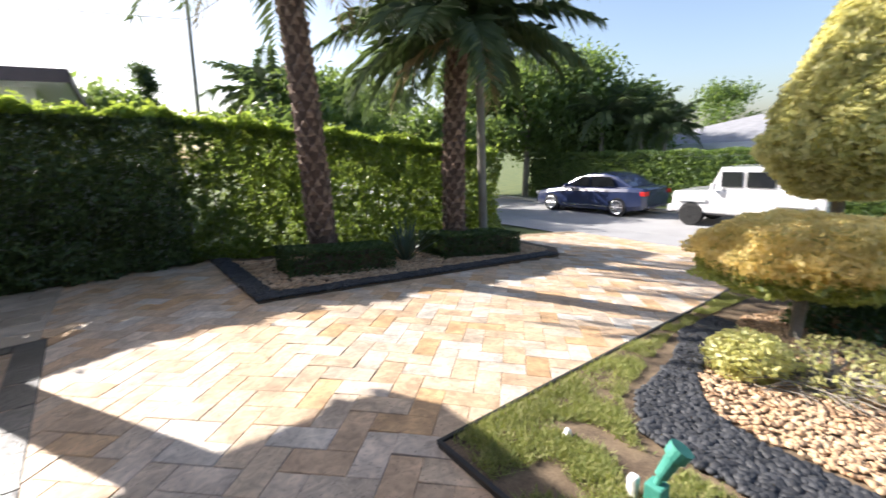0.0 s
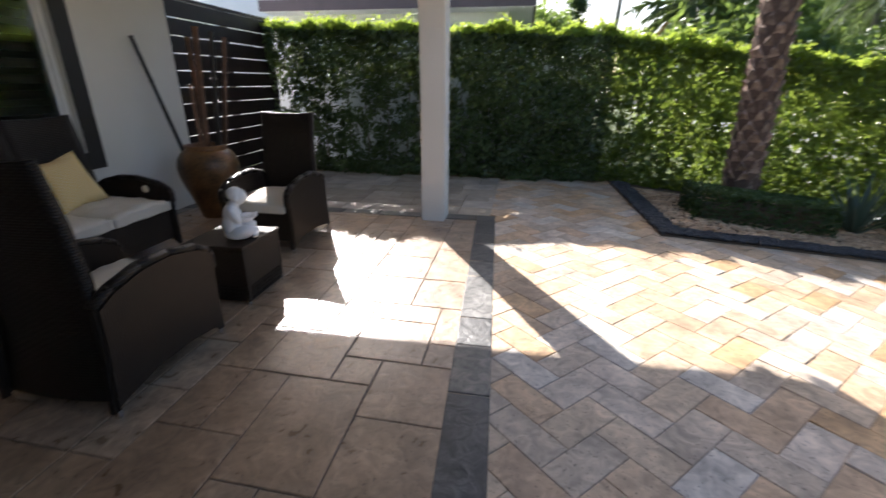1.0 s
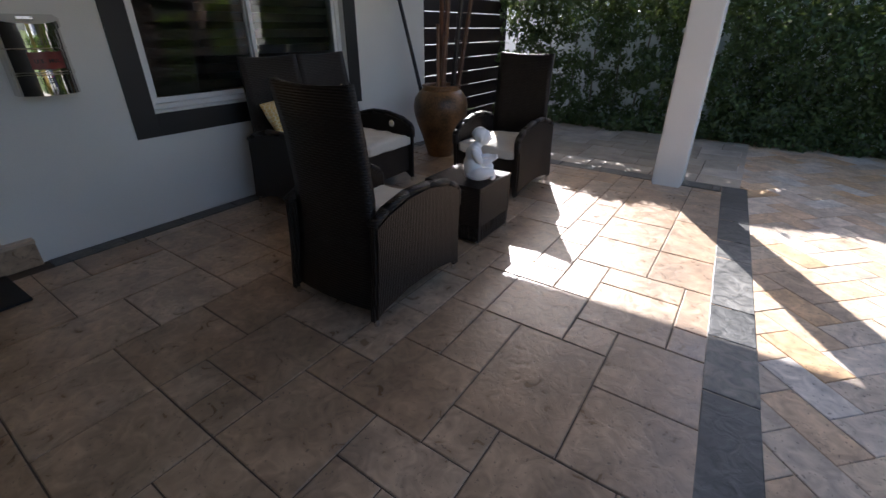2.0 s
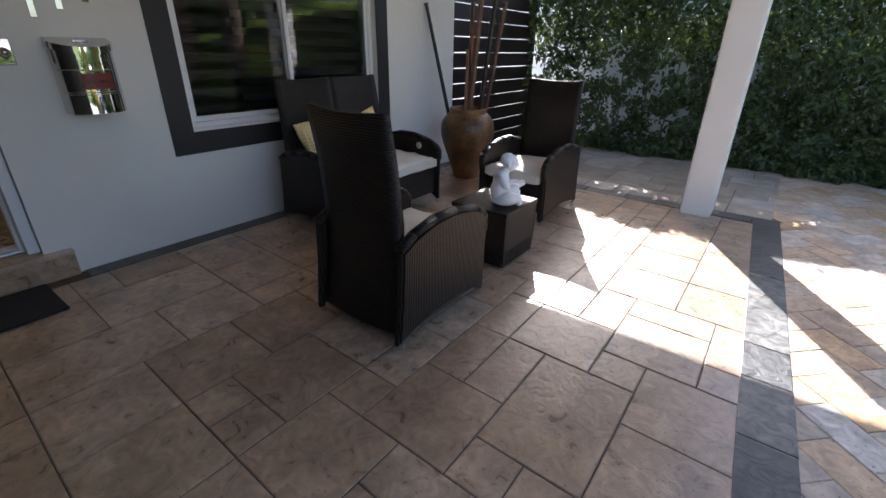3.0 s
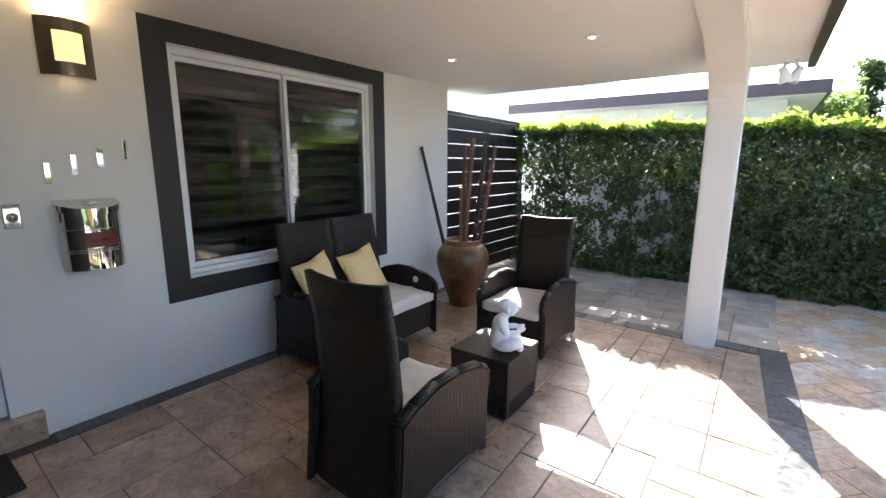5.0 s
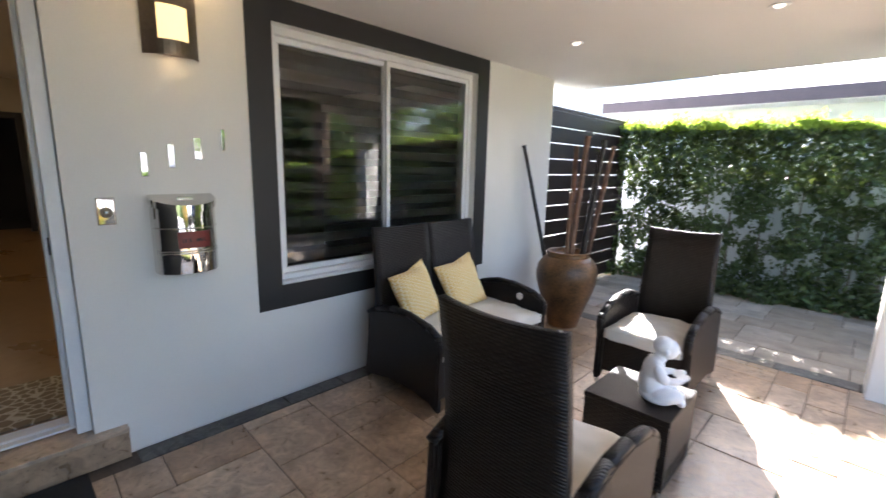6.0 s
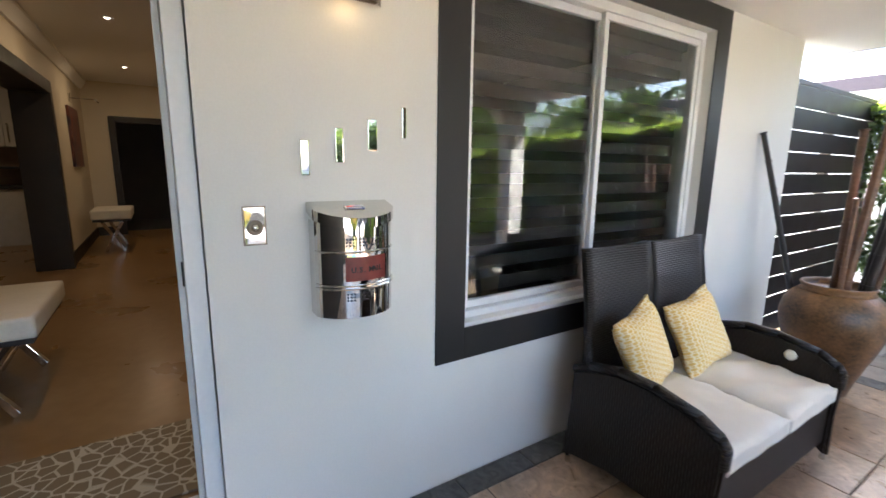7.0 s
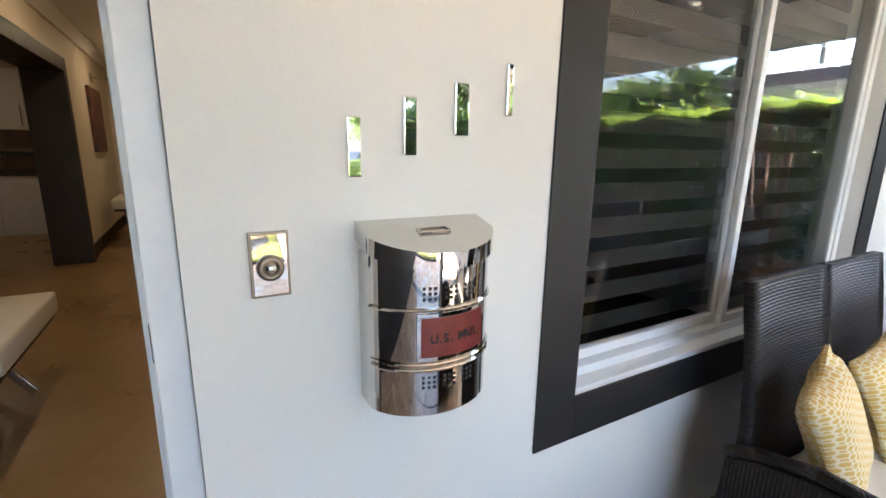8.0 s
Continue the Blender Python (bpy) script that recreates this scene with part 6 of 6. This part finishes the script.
for s in (-1, 1):
    for ya, yb, zt in ((0.62, -0.22, 1.26), (-0.28, -1.22, 1.27)):
        bm = bmesh.new()
        v = [bm.verts.new(c) for c in ((s * 0.775, ya, 0.95), (s * 0.775, yb, 0.96), (s * 0.72, yb + (0.18 if yb < -1 else 0), zt), (s * 0.72, ya - (0.52 if ya > 0 else 0), zt))]
        bm.faces.new(v)
        bmesh.ops.solidify(bm, geom=bm.faces[:], thickness=0.02)
        part("side_window", bm, "tint", sedan)
    for yw in (1.36, -1.36):
        wheel(sedan, s * 0.78, yw, 0.315, 0.21, s)
    part("tail_lamp", boxes((s * 0.66 - 0.13, s * 0.66 + 0.13, -2.27, -2.10, 0.70, 0.84), bevel=0.02), "tail", sedan)
    part("head_lamp", boxes((s * 0.62 - 0.13, s * 0.62 + 0.13, 2.02, 2.18, 0.56, 0.68), bevel=0.02), "rim", sedan)
    part("mirror", boxes((s * 0.93 - 0.08, s * 0.93 + 0.08, 0.55, 0.66, 0.92, 1.03), bevel=0.02), "car_blue", sedan)
    part("trim_strip", boxes((s * 0.868 - 0.008, s * 0.868 + 0.008, -1.3, 0.8, 0.30, 0.33)), "rim", sedan)

suv = thing("car", "white boxy off-road vehicle parked across the street", "car", "parked cars", at=(13.55, 5.08, gz(14) - 0.05))
suv.scale = (0.85, 0.85, 0.85)
rows = [(2.06, 0.80, 0.48, 1.02), (1.98, 0.86, 0.46, 1.12), (0.95, 0.88, 0.45, 1.18), (-2.0, 0.88, 0.45, 1.20), (-2.08, 0.86, 0.48, 1.18)]
part("body", loft([slab(*r, 0.05) for r in rows]), "car_white", suv)
cab = [(0.92, 0.80, 1.10, 1.20), (0.62, 0.77, 1.10, 1.90), (-1.95, 0.76, 1.10, 1.93), (-2.02, 0.78, 1.10, 1.85)]
part("cabin", loft([slab(*r, 0.05) for r in cab]), "car_white", suv)
for s in (-1, 1):
    for ya, yb in ((0.58, 0.0), (-0.12, -0.85), (-0.98, -1.85)):
        part("side_window", boxes((s * 0.79 - 0.022, s * 0.79 + 0.022, yb, ya, 1.30, 1.76), bevel=0.015), "tint", suv)
    for yw in (1.40, -1.40):
        wheel(suv, s * 0.80, yw, 0.385, 0.25, s, True)
        part("fender", boxes((s * 0.90 - 0.05, s * 0.90 + 0.05, yw - 0.46, yw + 0.46, 0.80, 0.90), bevel=0.02), "car_white", suv)
    part("running_board", boxes((s * 0.88 - 0.07, s * 0.88 + 0.07, -0.85, 0.85, 0.40, 0.45), bevel=0.012), "tyre", suv)
    part("mirror", boxes((s * 0.98 - 0.09, s * 0.98 + 0.09, 0.68, 0.78, 1.20, 1.42), bevel=0.02), "car_white", suv)
part("bumper", boxes((-0.85, 0.85, 2.04, 2.20, 0.42, 0.66), bevel=0.03), "car_white", suv)

# ---- paving, piece by piece ----


def strip_x(y):
    """The outer edge of the slate band, which runs a little askew to the wall."""
    return -0.56 - 0.0525 * (y - 1.6)


def slab_piece(name, x0, x1, y0, y1, material, parent, top, joint=0.004, thick=0.02, shear=0.0, skew=0.0):
    """One flat stone with softened upper edges, cut to its place."""
    bm = bmesh.new()
    j, b = joint / 2 + rng.uniform(0, 0.0015), 0.004
    cx, cy = (x0 + x1) / 2, (y0 + y1) / 2
    lo = [(x0 + j, y0 + j), (x1 - j, y0 + j), (x1 - j, y1 - j), (x0 + j, y1 - j)]
    hi = [(x0 + j + b, y0 + j + b), (x1 - j - b, y0 + j + b), (x1 - j - b, y1 - j - b), (x0 + j + b, y1 - j - b)]
    def w(p, z):
        return bm.verts.new((p[0] - cx + skew * (p[1] - cy), p[1] - shear * (p[0] + 1.75) - cy, z))
    a = [w(p, -thick) for p in lo]
    m = [w(p, -0.0025) for p in lo]
    t = [w(p, 0.0) for p in hi]
    for k in range(4):
        n_ = (k + 1) % 4
        bm.faces.new((a[k], a[n_], m[n_], m[k]))
        bm.faces.new((m[k], m[n_], t[n_], t[k]))
    bm.faces.new(t)
    ob = part(name, bm, material, parent)
    ob.location = (cx, cy, top + rng.normal(0, 0.0006))
    return ob


U, GX, GY = 0.203, -1.757, 2.070
porch = thing("porch_floor", "tan travertine porch floor laid in mixed sizes", "floor", kind="structure")
grid = {}
KNOWN = [(0, 0, 2, 2), (2, 0, 1, 1), (2, 1, 2, 2), (4, 1, 2, 1), (1, -3, 2, 3), (0, -2, 1, 2), (3, -1, 3, 2), (1, -4, 1, 1), (-1, -4, 2, 2), (-4, -6, 1, 1), (-6, -6, 2, 2), (-4, -5, 2, 2), (-2, -4, 1, 1), (-2, -6, 2, 2), (3, -3, 3, 2)]
tiles = []


def claim(i, j, w, h):
    cells = [(i + a, j + b) for a in range(w) for b in range(h)]
    if any(c in grid for c in cells):
        return False
    for c in cells:
        grid[c] = 1
    tiles.append((i, j, w, h))
    return True


for k in KNOWN:
    claim(*k)
pick = random.Random(5)
for j in range(-22, 15):
    for i in range(-12, 8):
        if (i, j) in grid:
            continue
        options = [(3, 2), (2, 3), (2, 2), (2, 2), (1, 2), (2, 1)]
        pick.shuffle(options)
        for o in options + [(1, 1)]:
            if claim(i, j, *o):
                break
for i, j, w_, h_ in tiles:
    x0_, x1_, y0_, y1_ = GX + i * U, GX + (i + w_) * U, GY + j * U, GY + (j + h_) * U
    lim = strip_x((y0_ + y1_) / 2) - 0.10
    x0_, x1_, y1_ = max(x0_, -4.085), min(x1_, lim), min(y1_, 4.80)
    if x1_ - x0_ < 0.03 or y1_ - y0_ < 0.03 or y1_ < -0.75:
        continue
    slab_piece("tile", x0_, x1_, y0_, y1_, "tile", porch, 0.0, 0.0045, shear=0.03)
slate = thing("slate_band", "dark grey slate band framing the porch floor", "floor border", kind="structure")
y = -0.75
while y < 4.95:
    ln = pick.choice((0.30, 0.40, 0.61))
    yb = min(y + ln, 4.97)
    ob = slab_piece("tile", strip_x((y + yb) / 2) - 0.20, strip_x((y + yb) / 2), y, yb, "slate", slate, 0.003, 0.004, skew=-0.0525)
    y = yb
x = -4.2
while x < strip_x(4.9) - 0.22:
    xb = min(x + pick.choice((0.30, 0.40, 0.50)), strip_x(4.9) - 0.205)
    slab_piece("tile", x, xb, 4.80, 4.97, "slate", slate, 0.003, 0.004)
    x = xb
y = 1.04
while y < 4.8:
    yb = min(y + pick.choice((0.40, 0.61)), 4.8)
    slab_piece("tile", -4.215, -4.08, y, yb, "slate", slate, 0.003, 0.004)
    y = yb
walk_ = thing("side_walk", "grey-tan travertine walk along the hedge", "walkway", kind="structure")
y, r_ = 4.97, 0
while y < 6.95:
    x = -4.2 - (r_ % 2) * 0.2
    while x < strip_x(6):
        w_ = pick.choice((0.305, 0.406, 0.61))
        xa_, xb_ = max(x, -4.28), min(x + w_, strip_x(6))
        if xb_ - xa_ > 0.03:
            slab_piece("tile", xa_, xb_, y, min(y + 0.305, 7.0), "path", walk_, 0.0, 0.005)
        x += w_
    y += 0.305
    r_ += 1

# herringbone pavers of the driveway, set at 45 degrees
PW, PL = 0.160, 0.320


def paver_mesh():
    bm = bmesh.new()
    hw, hl, b = PW / 2 - 0.0012, PL / 2 - 0.0012, 0.003
    lo, hi = [(-hl, -hw), (hl, -hw), (hl, hw), (-hl, hw)], [(-hl + b, -hw + b), (hl - b, -hw + b), (hl - b, hw - b), (-hl + b, hw - b)]
    a, m, t = [bm.verts.new((*p, -0.022)) for p in lo], [bm.verts.new((*p, -0.0025)) for p in lo], [bm.verts.new((*p, 0)) for p in hi]
    for k in range(4):
        n_ = (k + 1) % 4
        bm.faces.new((a[k], a[n_], m[n_], m[k]))
        bm.faces.new((m[k], m[n_], t[n_], t[k]))
    bm.faces.new(t)
    return mesh_of("paver", bm, "paver")


shared = paver_mesh()
pv = np.array([v.co[:] for v in shared.vertices])
pf = [list(p.vertices) for p in shared.polygons]
spots = []
c45 = math.sqrt(0.5)
for i in range(-70, 70):
    for j in range(-70, 70):
        k = (i - j) % 4
        if k == 0:
            u, v, a = i + 1.0, j + 0.5, 0
        elif k == 3:
            u, v, a = i + 0.5, j + 1.0, 90
        else:
            continue
        u, v = u * PW, v * PW
        x, y = (u - v) * c45 + 2.0, (u + v) * c45 + 2.5
        if x < strip_x(y) - 0.14 or x > 8.9 or y < -3.0 or y > 7.0:
            continue
        if y > 5.0 and x > 1.0 and x < 6.0:
            continue
        if x > 1.15 and y < 1.75 or inside(x, y, [(1.2, -6), (1.2, 1.7), (4.79, 2.1), (8.6, 2.7), (8.6, -6)]):
            continue
        if inside(x, y, [(1.0, 7), (1.0, 4.9), (5.6, 5.3), (5.9, 5.8), (5.9, 7)]):
            continue
        spots.append((x, y, a + 45))
spots.sort(key=lambda s: math.hypot(s[0] - 0.3, s[1] - 2.2))
tilt = math.degrees(math.atan(0.1))
far_v, far_f = [], []
for k, (x, y, a) in enumerate(spots):
    m = pose(x, y, gz(x) - 0.003 + rng.normal(0, 0.0008), 0, tilt * min(1.0, max(0.0, (x - 0.78) / 0.24)), 0) @ pose(0, 0, 0, 0, 0, a)
    if k < 300:
        ob = new("paver", shared)
        ob.parent, ob.matrix_basis = drive_bed, m
    else:
        base = len(far_v)
        far_v += [(m @ Vector(p))[:] for p in pv]
        far_f += [[base + q for q in f] for f in pf]
tagged(raw("paver_field", far_v, far_f, "paver", drive_bed), kind="stuff")
